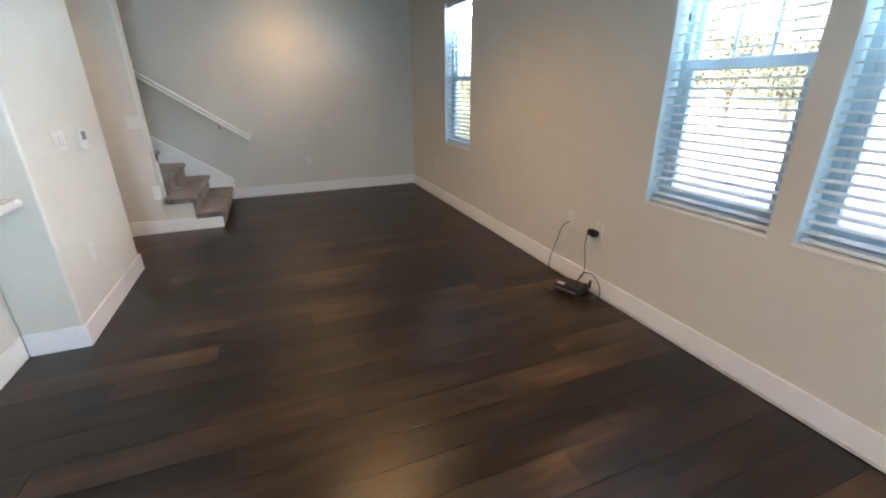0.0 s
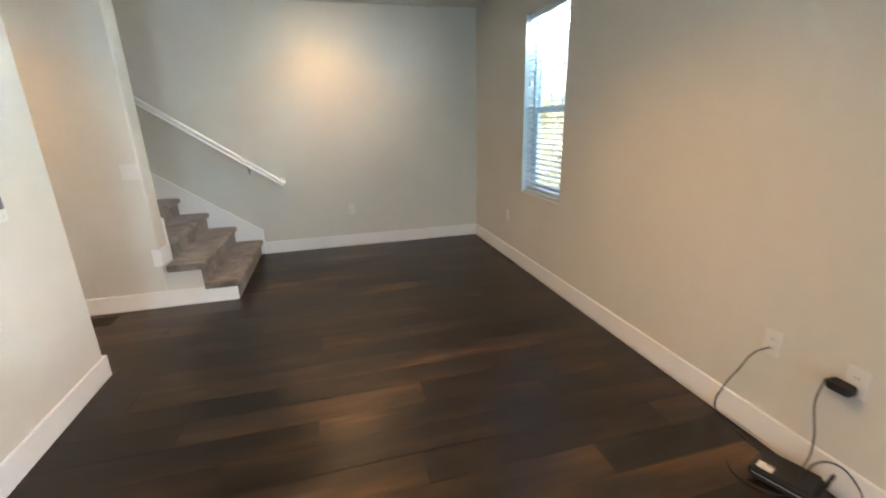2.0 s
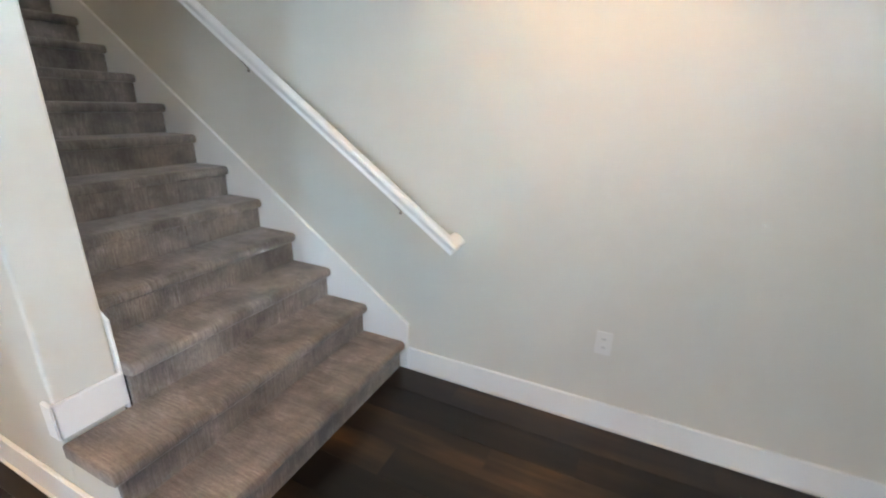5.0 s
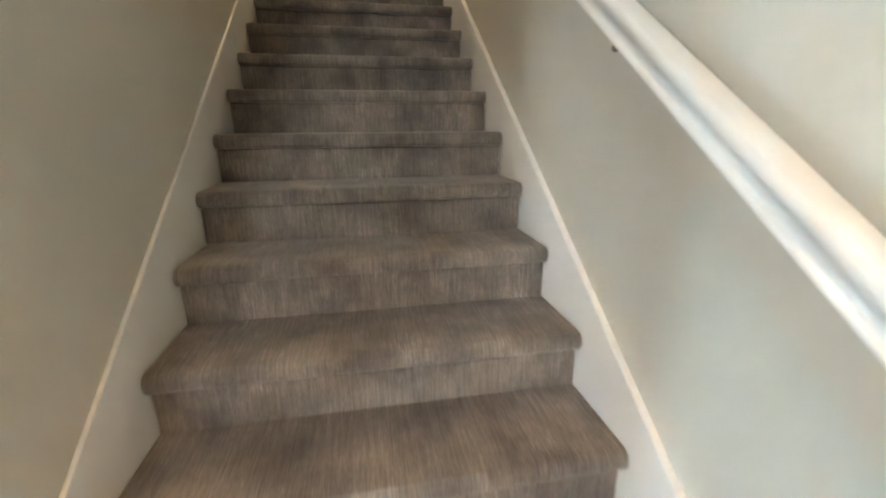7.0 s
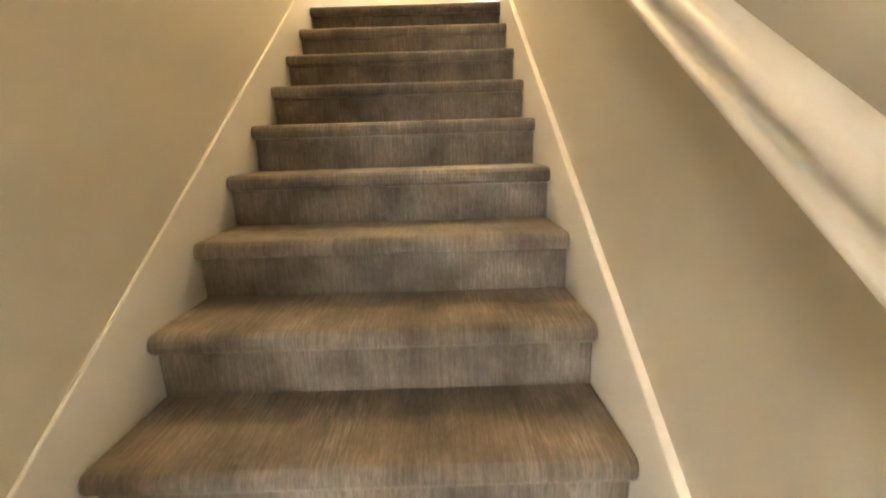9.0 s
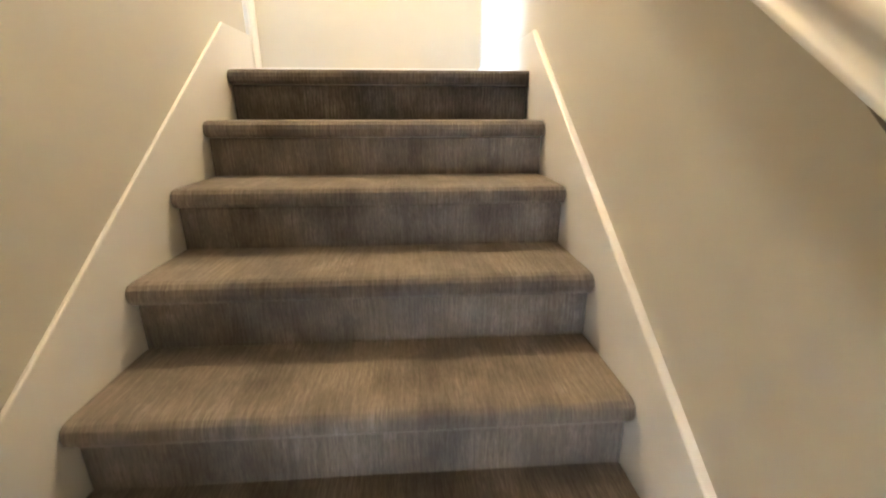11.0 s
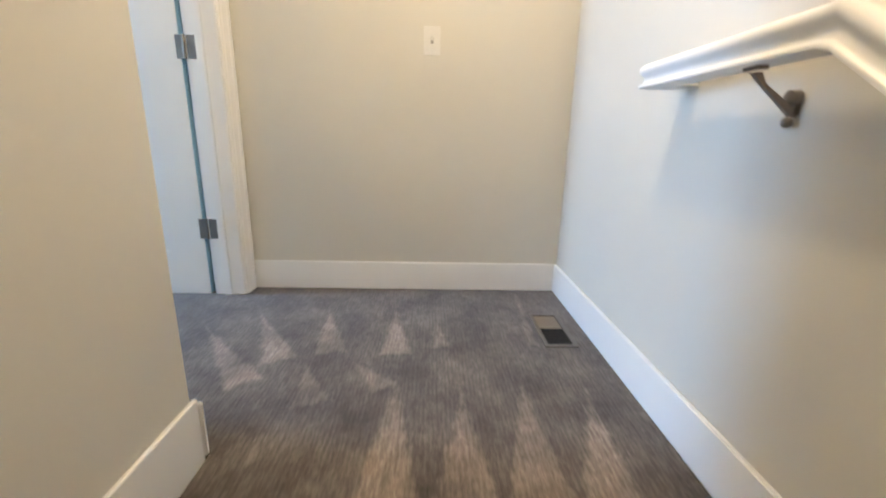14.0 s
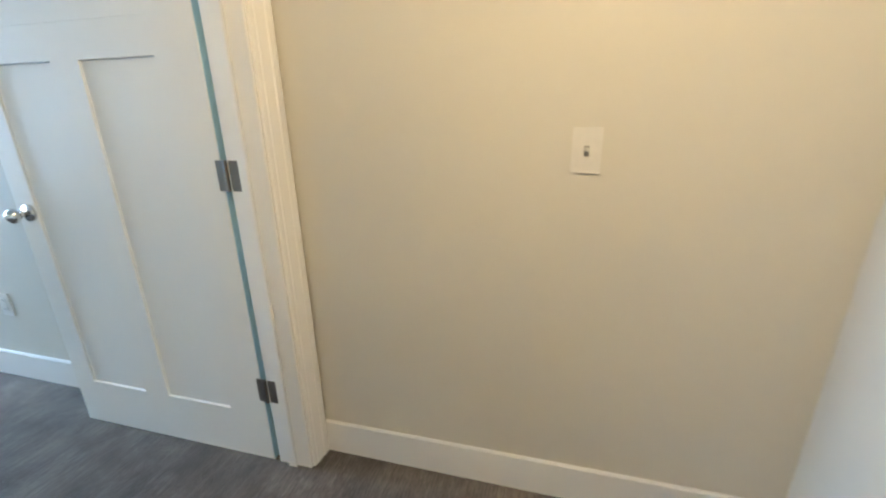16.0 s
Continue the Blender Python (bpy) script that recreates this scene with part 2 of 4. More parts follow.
# the same carpet again, darkened to stand for the dim bedroom
BEDROOM = carpet("bedroom_carpet_shaded", False, 0.6)
# white vinyl and slats with the blue of daylight put into their colour
VINYL = plain("daylit_white_vinyl", (0.49, 0.66, 0.74), 0.4)
SLAT = plain("daylit_white_slat", (0.66, 0.75, 0.79), 0.45)
GLASS = glass()
NICKEL = plain("dark_nickel", (0.26, 0.225, 0.195), 0.36, 1.0, 200)
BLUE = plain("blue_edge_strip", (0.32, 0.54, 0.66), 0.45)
PLATE = plain("white_plastic", (0.69, 0.67, 0.63), 0.3)
# white seat greyed to stand for the shading round the toggle
SEAT = plain("switch_seat_shade", (0.34, 0.32, 0.29), 0.4)
GREYPLASTIC = plain("grey_plastic", (0.10, 0.11, 0.11), 0.3)
BLACK = plain("black_plastic", (0.010, 0.010, 0.011), 0.5)
CABLE = plain("black_rubber", (0.020, 0.019, 0.019), 0.5)
CHROME = plain("polished_nickel", (0.62, 0.60, 0.57), 0.14, 1.0, 200)
QUARTZ = plain("pale_quartz", (0.66, 0.63, 0.58), 0.25, 0.0, 25)
RIM = plain("taupe_metal", (0.125, 0.112, 0.100), 0.5)
TAN = plain("tan_metal", (0.20, 0.165, 0.125), 0.45, 0.0)
# flat dark colour for the shade inside the duct and outlet slots
DARK = plain("opening_shade", (0.010, 0.008, 0.006), 0.7)
BULB = glowing("warm_diffuser", (1.0, 0.80, 0.55), 6.0)
CONCRETE = painted("pale_concrete", (0.44, 0.43, 0.41), (0.54, 0.53, 0.51), 0.85, 40, 0.4)
GRASS = leafy("grass", (0.05, 0.08, 0.02), (0.10, 0.13, 0.04))
# leaf green paled and greyed, the glare outside put into its colour
LEAF = leafy("leaf", (0.13, 0.155, 0.105), (0.185, 0.205, 0.155))
BARK = plain("bark", (0.24, 0.20, 0.17), 0.85, 0.0, 12)
SIDING = painted("pale_siding", (0.55, 0.54, 0.50), (0.62, 0.61, 0.57), 0.7, 30, 0.2)
ROOF = plain("grey_shingle", (0.16, 0.15, 0.15), 0.85, 0.0, 10)


# ---- building blocks ----
def box(bm, x0, x1, y0, y1, z0, z1):
    v = [bm.verts.new((x, y, z)) for x in (x0, x1) for y in (y0, y1) for z in (z0, z1)]
    for f in ((0, 1, 3, 2), (4, 6, 7, 5), (0, 4, 5, 1), (2, 3, 7, 6), (0, 2, 6, 4), (1, 5, 7, 3)):
        bm.faces.new([v[i] for i in f])
    return v


def rounded(bm, width, segments=2):
    bmesh.ops.bevel(bm, geom=bm.edges[:], offset=width, segments=segments, affect="EDGES", clamp_overlap=True)
    return bm


def rbox(x0, x1, y0, y1, z0, z1, r=0.003, segments=2):
    bm = bmesh.new()
    box(bm, x0, x1, y0, y1, z0, z1)
    bmesh.ops.recalc_face_normals(bm, faces=bm.faces[:])
    return rounded(bm, r, segments)


def prism(bm, outline, y0, y1):
    """The outline, (x, z) points in order, drawn out from y0 to y1."""
    a = [bm.verts.new((x, y0, z)) for x, z in outline]
    b = [bm.verts.new((x, y1, z)) for x, z in outline]
    bm.faces.new(a), bm.faces.new(b[::-1])
    for i in range(len(a)):
        j = (i + 1) % len(a)
        bm.faces.new((a[i], b[i], b[j], a[j]))
    bmesh.ops.recalc_face_normals(bm, faces=bm.faces[:])
    return bm


def cylinder(bm, radius, depth, m, segments=20, radius2=None):
    bmesh.ops.create_cone(bm, cap_ends=True, segments=segments, radius1=radius, radius2=radius if radius2 is None else radius2, depth=depth, matrix=m)
    return bm


def mesh_of(name, bm, mat, smooth=False):
    data = bpy.data.meshes.new(name)
    bm.normal_update()
    bm.to_mesh(data)
    bm.free()
    data.materials.append(mat)
    if smooth:
        for poly in data.polygons:
            poly.use_smooth = True
    return data


def part(name, bm, mat, parent, label="", smooth=False):
    ob = new(name, mesh_of(name, bm, mat, smooth))
    ob.parent = parent
    return tagged(ob, label) if label else ob


def thing(name, label, category, at=(0, 0, 0), group="", kind=""):
    """An Empty at the thing's base; parts are built round its own origin."""
    ob = new(name)
    ob.empty_display_size = 0.05
    ob.location = at
    return tagged(ob, label, category, group, kind)


def single(name, bm, mat, label, category, kind="", smooth=False):
    return tagged(new(name, mesh_of(name, bm, mat, smooth)), label, category, "", kind)


def solid(xs, ys, zs, filled):
    """One closed mesh of the cells between the given planes for which filled(x, y, z) holds at their middle."""
    def mid(a, i):
        return (a[i] + a[i + 1]) / 2
    nx, ny, nz = len(xs) - 1, len(ys) - 1, len(zs) - 1
    cell = {(i, j, k) for i in range(nx) for j in range(ny) for k in range(nz) if filled(mid(xs, i), mid(ys, j), mid(zs, k))}
    bm, seen = bmesh.new(), {}

    def vert(i, j, k):
        if (i, j, k) not in seen:
            seen[i, j, k] = bm.verts.new((xs[i], ys[j], zs[k]))
        return seen[i, j, k]
    sides = (((1, 0, 0), ((1, 0, 0), (1, 1, 0), (1, 1, 1), (1, 0, 1))), ((-1, 0, 0), ((0, 0, 0), (0, 0, 1), (0, 1, 1), (0, 1, 0))),
             ((0, 1, 0), ((0, 1, 0), (0, 1, 1), (1, 1, 1), (1, 1, 0))), ((0, -1, 0), ((0, 0, 0), (1, 0, 0), (1, 0, 1), (0, 0, 1))),
             ((0, 0, 1), ((0, 0, 1), (1, 0, 1), (1, 1, 1), (0, 1, 1))), ((0, 0, -1), ((0, 0, 0), (0, 1, 0), (1, 1, 0), (1, 0, 0))))
    for i, j, k in cell:
        for (a, b, c), quad in sides:
            if (i + a, j + b, k + c) not in cell:
                bm.faces.new([vert(i + d, j + e, k + f) for d, e, f in quad])
    return bm


def wall(name, bm, label, mat=None):
    return single(name, bm, mat or WALL, label, "wall", "structure")


def tube(points, radius, name, mat, parent):
    """A cable along smooth points, as a mesh."""
    curve = bpy.data.curves.new(name, "CURVE")
    curve.dimensions, curve.bevel_depth, curve.bevel_resolution, curve.resolution_u = "3D", radius, 2, 8
    s = curve.splines.new("BEZIER")
    s.bezier_points.add(len(points) - 1)
    for bp, q in zip(s.bezier_points, points):
        bp.co, bp.handle_left_type, bp.handle_right_type = q, "AUTO", "AUTO"
    tmp = new(name, curve)
    data = bpy.data.meshes.new_from_object(tmp.evaluated_get(bpy.context.evaluated_depsgraph_get()))
    bpy.data.objects.remove(tmp)
    data.materials.clear()
    data.materials.append(mat)
    for poly in data.polygons:
        poly.use_smooth = True
    ob = new(name, data)
    if parent:
        ob.parent = parent
    return ob


# ---- the shell, ground floor ----
WINDOWS = [(4.648, 5.372), (1.432, 2.142), (0.612, 1.322)]
SILL, HEAD = 0.768, 2.32


def in_window(y, z):
    return any(a < y < b for a, b in WINDOWS) and SILL < z < HEAD


ycuts = sorted({-3.2, YN + 0.16, *[v for w in WINDOWS for v in w]})
wall("wall_east", solid([XE, XE + 0.16], ycuts, [-0.3, SILL, HEAD, 5.7], lambda x, y, z: not in_window(y, z)),
     "greige painted plaster wall with three windows")
wall("wall_north", solid([-6.35, XE], [YN, YN + 0.16], [-0.3, 5.7], lambda x, y, z: True), "greige painted wall along the stairs")
wall("wall_south", solid([-6.35, -0.46, 0.50, XE], [-3.36, -3.2], [-0.3, 0.12, 2.18, 5.7], lambda x, y, z: not (-0.46 < x < 0.50 and 0.12 < z < 2.18)), "greige wall with a tall glazed opening")
wall("wall_west", solid([-6.5, -6.35], [-3.2, YN], [-0.3, 2.9], lambda x, y, z: True), "plain greige wall closing the kitchen side")
wall("wall_hall_end", solid([-5.45, -5.33], [4.32, SIDE_OUT], [0, CEIL], lambda x, y, z: True), "greige wall at the end of the hall")
wall("wall_hall_south", solid([-6.35, -4.06, -3.20, -3.10], [4.20, 4.32], [0, 2.05, CEIL], lambda x, y, z: z > 2.05 or not -4.06 < x < -3.20),
     "greige hall wall with a doorway")
wall("wall_hall_return", solid([-3.22, -3.10], [1.2, 4.20], [0, CEIL], lambda x, y, z: True), "greige wall beside the kitchen")
wall("wall_kitchen_end", solid([-1.305, -1.008], [3.055, 4.278], [0, CEIL], lambda x, y, z: True), "greige wall end with thermostat and switches")

# the wall beside the stairs: a doorway to the upper room lies west of its upper end
door_x0, door_x1, door_y0, door_y1, door_top = -5.862, -4.945, 5.075, 5.205, UP + 2.05
wall("wall_stairs", solid([-6.35, -4.805, SIDE_END], [door_y0, SIDE_OUT, SIDE_IN], [0, CEIL, UP - 0.02, TOP],
                          lambda x, y, z: (y > SIDE_OUT and (x > -4.805 or z < CEIL)) or (z > UP - 0.02 and x > -4.805)),
     "greige wall beside the carpeted stairs")
wall("wall_landing_south", solid([LAND_W, door_x0, door_x1, -4.805], [door_y0, door_y1], [UP - 0.02, door_top, TOP],
                                 lambda x, y, z: z > door_top or not door_x0 < x < door_x1), "greige landing wall with an open doorway")
wall("wall_landing_end", solid([-6.35, LAND_W], [door_y0, YN], [2.9, TOP], lambda x, y, z: True), "greige end wall of the landing with a light switch")
wall("wall_stairs_head", solid([SIDE_END, SIDE_END + 0.12], [SIDE_OUT, YN], [CEIL, TOP], lambda x, y, z: True), "plain wall above the foot of the stairs")

# rounded plaster corners
for name in ("wall_stairs", "wall_kitchen_end"):
    mod = bpy.data.objects[name].modifiers.new("bevel", "BEVEL")
    mod.width, mod.segments, mod.limit_method, mod.angle_limit = 0.014, 3, "ANGLE", radians(60)

# ceilings
single("ceiling_living", solid([SIDE_END + 0.12, XE], [-3.2, YN], [CEIL, CEIL + 0.34], lambda x, y, z: True), CEILING, "white painted living room ceiling", "ceiling", "structure")
single("ceiling_hall", solid([-6.35, SIDE_END + 0.12], [-3.2, SIDE_OUT], [CEIL, CEIL + 0.34], lambda x, y, z: True), CEILING, "white painted hall ceiling", "ceiling", "structure")
single("ceiling_upper", solid([-6.35, SIDE_END + 0.12], [-3.2, YN], [TOP, TOP + 0.2], lambda x, y, z: True), CEILING, "white painted ceiling above the stairs", "ceiling", "structure")

# ---- the upper room beyond the doorway ----
wall("wall_room_west", solid([-6.35, -6.005], [1.0, door_y0], [2.9, TOP], lambda x, y, z: True), "greige bedroom wall with an outlet")
rw = (-5.97, -4.53, UP + 0.63, UP + 2.17)
wall("wall_room_south", solid([-6.005, rw[0], rw[1], -2.4], [0.85, 1.0], [2.9, rw[2], rw[3], TOP], lambda x, y, z: not (rw[0] < x < rw[1] and rw[2] < z < rw[3])),
     "greige bedroom wall with a wide window opening")
wall("wall_room_east", solid([-2.4, -2.28], [0.85, door_y0], [2.9, TOP], lambda x, y, z: True), "plain greige bedroom wall")

# ---- trim ----
def base_run(name, x0, x1, y0, y1, z, label="white painted baseboard"):
    bm = rbox(x0, x1, y0, y1, z, z + BASE_H, 0.004, 2)
    return single(name, bm, TRIM, label, "baseboard", "structure")


base_run("baseboard_east", XE - BASE_T, XE - 0.0005, -3.2, YN - BASE_T - 0.001, 0)
base_run("baseboard_north", -0.397, XE - 0.001, YN - BASE_T, YN - 0.0005, 0)
base_run("baseboard_stairs_wall", -5.32, -0.452, SIDE_OUT - BASE_T, SIDE_OUT - 0.0005, 0)
base_run("baseboard_kitchen_end_east", -1.0075, -1.008 + BASE_T, 3.055 - BASE_T, 4.278 + BASE_T, 0)
base_run("baseboard_kitchen_end_south", -1.305 + BASE_T, -1.008, 3.055 - BASE_T, 3.0545, 0)
base_run("baseboard_kitchen_end_north", -1.305, -1.008, 4.2785, 4.278 + BASE_T, 0)
base_run("baseboard_hall_end", -5.3295, -5.33 + BASE_T, 4.33, SIDE_OUT - BASE_T - 0.001, 0)
base_run("baseboard_hall_return", -3.0995, -3.10 + BASE_T, 1.2, 4.32, 0)
base_run("baseboard_landing_end", LAND_W + 0.0005, LAND_W + BASE_T, door_y1 + 0.018, YN - BASE_T - 0.001, UP)
base_run("baseboard_landing_north", LAND_W + 0.001, -4.5, YN - BASE_T, YN - 0.0005, UP)
base_run("baseboard_room", -6.1175, -6.005 + BASE_T, 1.0, door_y0 - 0.001, UP)
base_run("baseboard_landing_corner", -4.80505 - BASE_T, -4.80505, door_y1 + 0.001, SIDE_IN + 0.016, UP)
bm = rbox(SIDE_END + 0.0005, SIDE_END + BASE_T, SIDE_OUT - 0.012, SIDE_IN + 0.011, 2 * RISE + 0.001, 2 * RISE + BASE_H, 0.004)
single("baseboard_wall_end", bm, TRIM, "white baseboard round the end of the stair wall", "baseboard", "structure")
bm = rbox(SIDE_END - 0.05, SIDE_END + BASE_T, SIDE_OUT - BASE_T, SIDE_OUT - 0.0005, 2 * RISE + 0.001, 2 * RISE + BASE_H, 0.004)
single("baseboard_wall_end_side", bm, TRIM, "short white baseboard return on the stair wall", "baseboard", "structure")

for name, q in (("trim_shoe_east", (XE - BASE_T - 0.009, XE - BASE_T - 0.0002, -3.2, YN - BASE_T - 0.010)), ("trim_shoe_north", (-0.396, XE - BASE_T - 0.010, YN - BASE_T - 0.009, YN - BASE_T - 0.0002)),
                ("trim_shoe_stairs_wall", (-5.31, -0.453, SIDE_OUT - BASE_T - 0.009, SIDE_OUT - BASE_T - 0.0002))):
    single(name, rbox(*q, 0.0002, 0.017, 0.005), TRIM, "thin white shoe moulding along the baseboard", "trim", "structure")

# ---- the stairs ----
stairs = thing("staircase", "straight staircase covered in brown-grey ribbed carpet with white skirt boards", "staircase", (0, 0, 0))
for i in range(1, STEPS + 1):
    nose, top = NOSE - RUN * (i - 1), RISE * i
    south = SIDE_OUT - 0.020 if i < 3 else SIDE_IN + 0.0125
    riser = nose - 0.034
    back = riser - RUN - 0.004 if i < STEPS else riser - 0.3
    lip = [(back, top - 0.06), (riser - 0.01, top - 0.06), (riser, top - 0.056), (nose - 0.010, top - 0.052), (nose - 0.002, top - 0.042), (nose, top - 0.028),
           (nose - 0.004, top - 0.013), (nose - 0.014, top - 0.003), (nose - 0.03, top), (back, top)]
    bm = bmesh.new()
    prism(bm, lip, south, YN - (0.0225 if i < STEPS else 0.010))
    kerb = max(south, SIDE_OUT + 0.002)
    prism(bm, [(riser - 0.02, top - RISE - 0.03 if i > 1 else 0.0), (riser, top - RISE - 0.03 if i > 1 else 0.0), (riser, top - 0.055), (riser - 0.02, top - 0.055)], kerb, YN - 0.0225)
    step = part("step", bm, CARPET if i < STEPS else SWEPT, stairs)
    mod = step.modifiers.new("bevel", "BEVEL")
    mod.width, mod.segments, mod.limit_method, mod.angle_limit = 0.008, 2, "ANGLE", radians(50)

# painted cheek below the two open steps
bm = bmesh.new()
prism(bm, [(SIDE_END - 0.0, 0.0), (NOSE - 0.044, 0.0), (NOSE - 0.044, RISE - 0.061), (NOSE - RUN - 0.044, RISE - 0.061), (NOSE - RUN - 0.044, 2 * RISE - 0.061), (SIDE_END, 2 * RISE - 0.061)],
      SIDE_OUT + 0.001, SIDE_OUT + 0.05)
part("side_panel", bm, WALL, stairs, "greige painted panel below the open steps")


bm = bmesh.new()
prism(bm, [(-0.397, 0.0), (-0.397, 0.290), (-4.505, UP + BASE_H), (-4.505, UP - 0.35), (-0.9, 0.0)], YN - 0.022, YN - 0.0006)
part("skirt_board", bm, TRIM, stairs, "white skirt board on the north wall")
bm = bmesh.new()
slope = (UP + BASE_H - 0.290) / (4.505 - 0.397)
zend = 0.290 + (-0.397 - (SIDE_END + 0.012)) * slope
zend += 0.014
prism(bm, [(SIDE_END + 0.012, 2 * RISE - 0.02), (SIDE_END + 0.012, zend), (-4.530, UP + BASE_H + 0.016), (-4.80505, UP + BASE_H + 0.016), (-4.80505, UP - 0.1), (-4.505, UP - 0.35), (-1.3, 0.3)], SIDE_IN + 0.0006, SIDE_IN + 0.012)
part("skirt_board", bm, TRIM, stairs, "white skirt board on the stair wall")
for o in stairs.children:
    if o.name.startswith("skirt"):
        mod = o.modifiers.new("bevel", "BEVEL")
        mod.width, mod.segments = 0.004, 2

# ---- handrail ----
rail = thing("handrail", "white painted wooden handrail on dark metal wall brackets", "handrail", (0, 0, 0))
RY = 6.620


SECTION = [(0.026, 0.0), (0.0290, 0.0015), (0.0300, 0.005), (0.0285, 0.0095), (0.0245, 0.0125), (0.0222, 0.017), (0.0215, 0.024), (0.0230, 0.030), (0.0270, 0.035), (0.0302, 0.040),
           (0.0315, 0.046), (0.0305, 0.052), (0.0275, 0.0575), (0.0220, 0.062), (0.0140, 0.065), (0.0050, 0.066)]
HALVES = SECTION + [(-a, b) for a, b in SECTION[::-1]]   # round top, cove below it, lip at the foot


def rail_ring(bm, middle, z_of, tall, mitre=0, back=False, lean=0.0):
    """One ring of the moulding: mitre tilts it half a turn towards the wall, back carries it on to the wall, lean squares the cut to the slope."""
    ring = []
    for a, b in HALVES:
        x = middle + mitre * a + lean * b * tall
        ring.append(bm.verts.new((x, YN - 0.001 if back else RY + a, z_of(x) + b * tall)))
    return ring


slope_r = 0.7052
kink = -4.556
low_x, high_x = -0.140, -5.035


def underside(x):
    return 3.925 if x < kink else 3.925 - (x - kink) * slope_r


bm = bmesh.new()
rings = [rail_ring(bm, low_x, underside, 1.14, -1, True, 0.47), rail_ring(bm, low_x, underside, 1.14, -1, False, 0.47), rail_ring(bm, kink + 0.012, underside, 1.15),
         rail_ring(bm, kink - 0.012, underside, 0.9), rail_ring(bm, high_x, underside, 0.9, 1), rail_ring(bm, high_x, underside, 0.9, 1, True)]
for a, b in zip(rings, rings[1:]):
    for i in range(len(a)):
        j = (i + 1) % len(a)
        bm.faces.new((a[i], a[j], b[j], b[i]))
bm.faces.new(rings[0]), bm.faces.new(rings[-1][::-1])
bmesh.ops.recalc_face_normals(bm, faces=bm.faces[:])
for e in bm.edges:
    if len(e.link_faces) == 2 and e.calc_face_angle() > radians(40):
        e.smooth = False
part("rail", bm, TRIM, rail, "", True)
for x in (-0.445, -1.43, -2.28, -3.128, -4.271, -4.71):
    zr = underside(x)
    bm = rbox(x - 0.010, x + 0.010, YN - 0.009, YN - 0.0006, zr - 0.080, zr - 0.034, 0.004, 2)
    cylinder(bm, 0.013, 0.016, pose(x, YN - 0.012, zr - 0.048, 90), 16)
    arm = bmesh.new()
    prism(arm, [(YN - 0.008, zr - 0.076), (YN - 0.014, zr - 0.078), (RY + 0.012, zr - 0.026), (RY - 0.006, zr - 0.010), (RY + 0.010, zr - 0.008), (RY + 0.020, zr - 0.026), (YN - 0.010, zr - 0.064), (YN - 0.008, zr - 0.062)], -0.0045, 0.0045)
    for v in arm.verts:
        v.co = Vector((x + v.co.y, v.co.x, v.co.z))
    spare = bpy.data.meshes.new("arm")
    arm.to_mesh(spare)
    arm.free()
    bm.from_mesh(spare)
    bpy.data.meshes.remove(spare)
    lean = 0.0 if x < kink else slope_r * 0.019
    bmesh.ops.create_uvsphere(bm, u_segments=12, v_segments=8, radius=0.0095, matrix=pose(x, YN - 0.014, zr - 0.088))
    saddle = box(bm, x - 0.019, x + 0.019, RY - 0.008, RY + 0.008, zr - 0.006, zr + 0.002)
    for v in saddle:
        v.co.z += -lean if v.co.x > x else lean
    bmesh.ops.recalc_face_normals(bm, faces=bm.faces[:])
    part("bracket", bm, NICKEL, rail, "dark metal wall bracket")

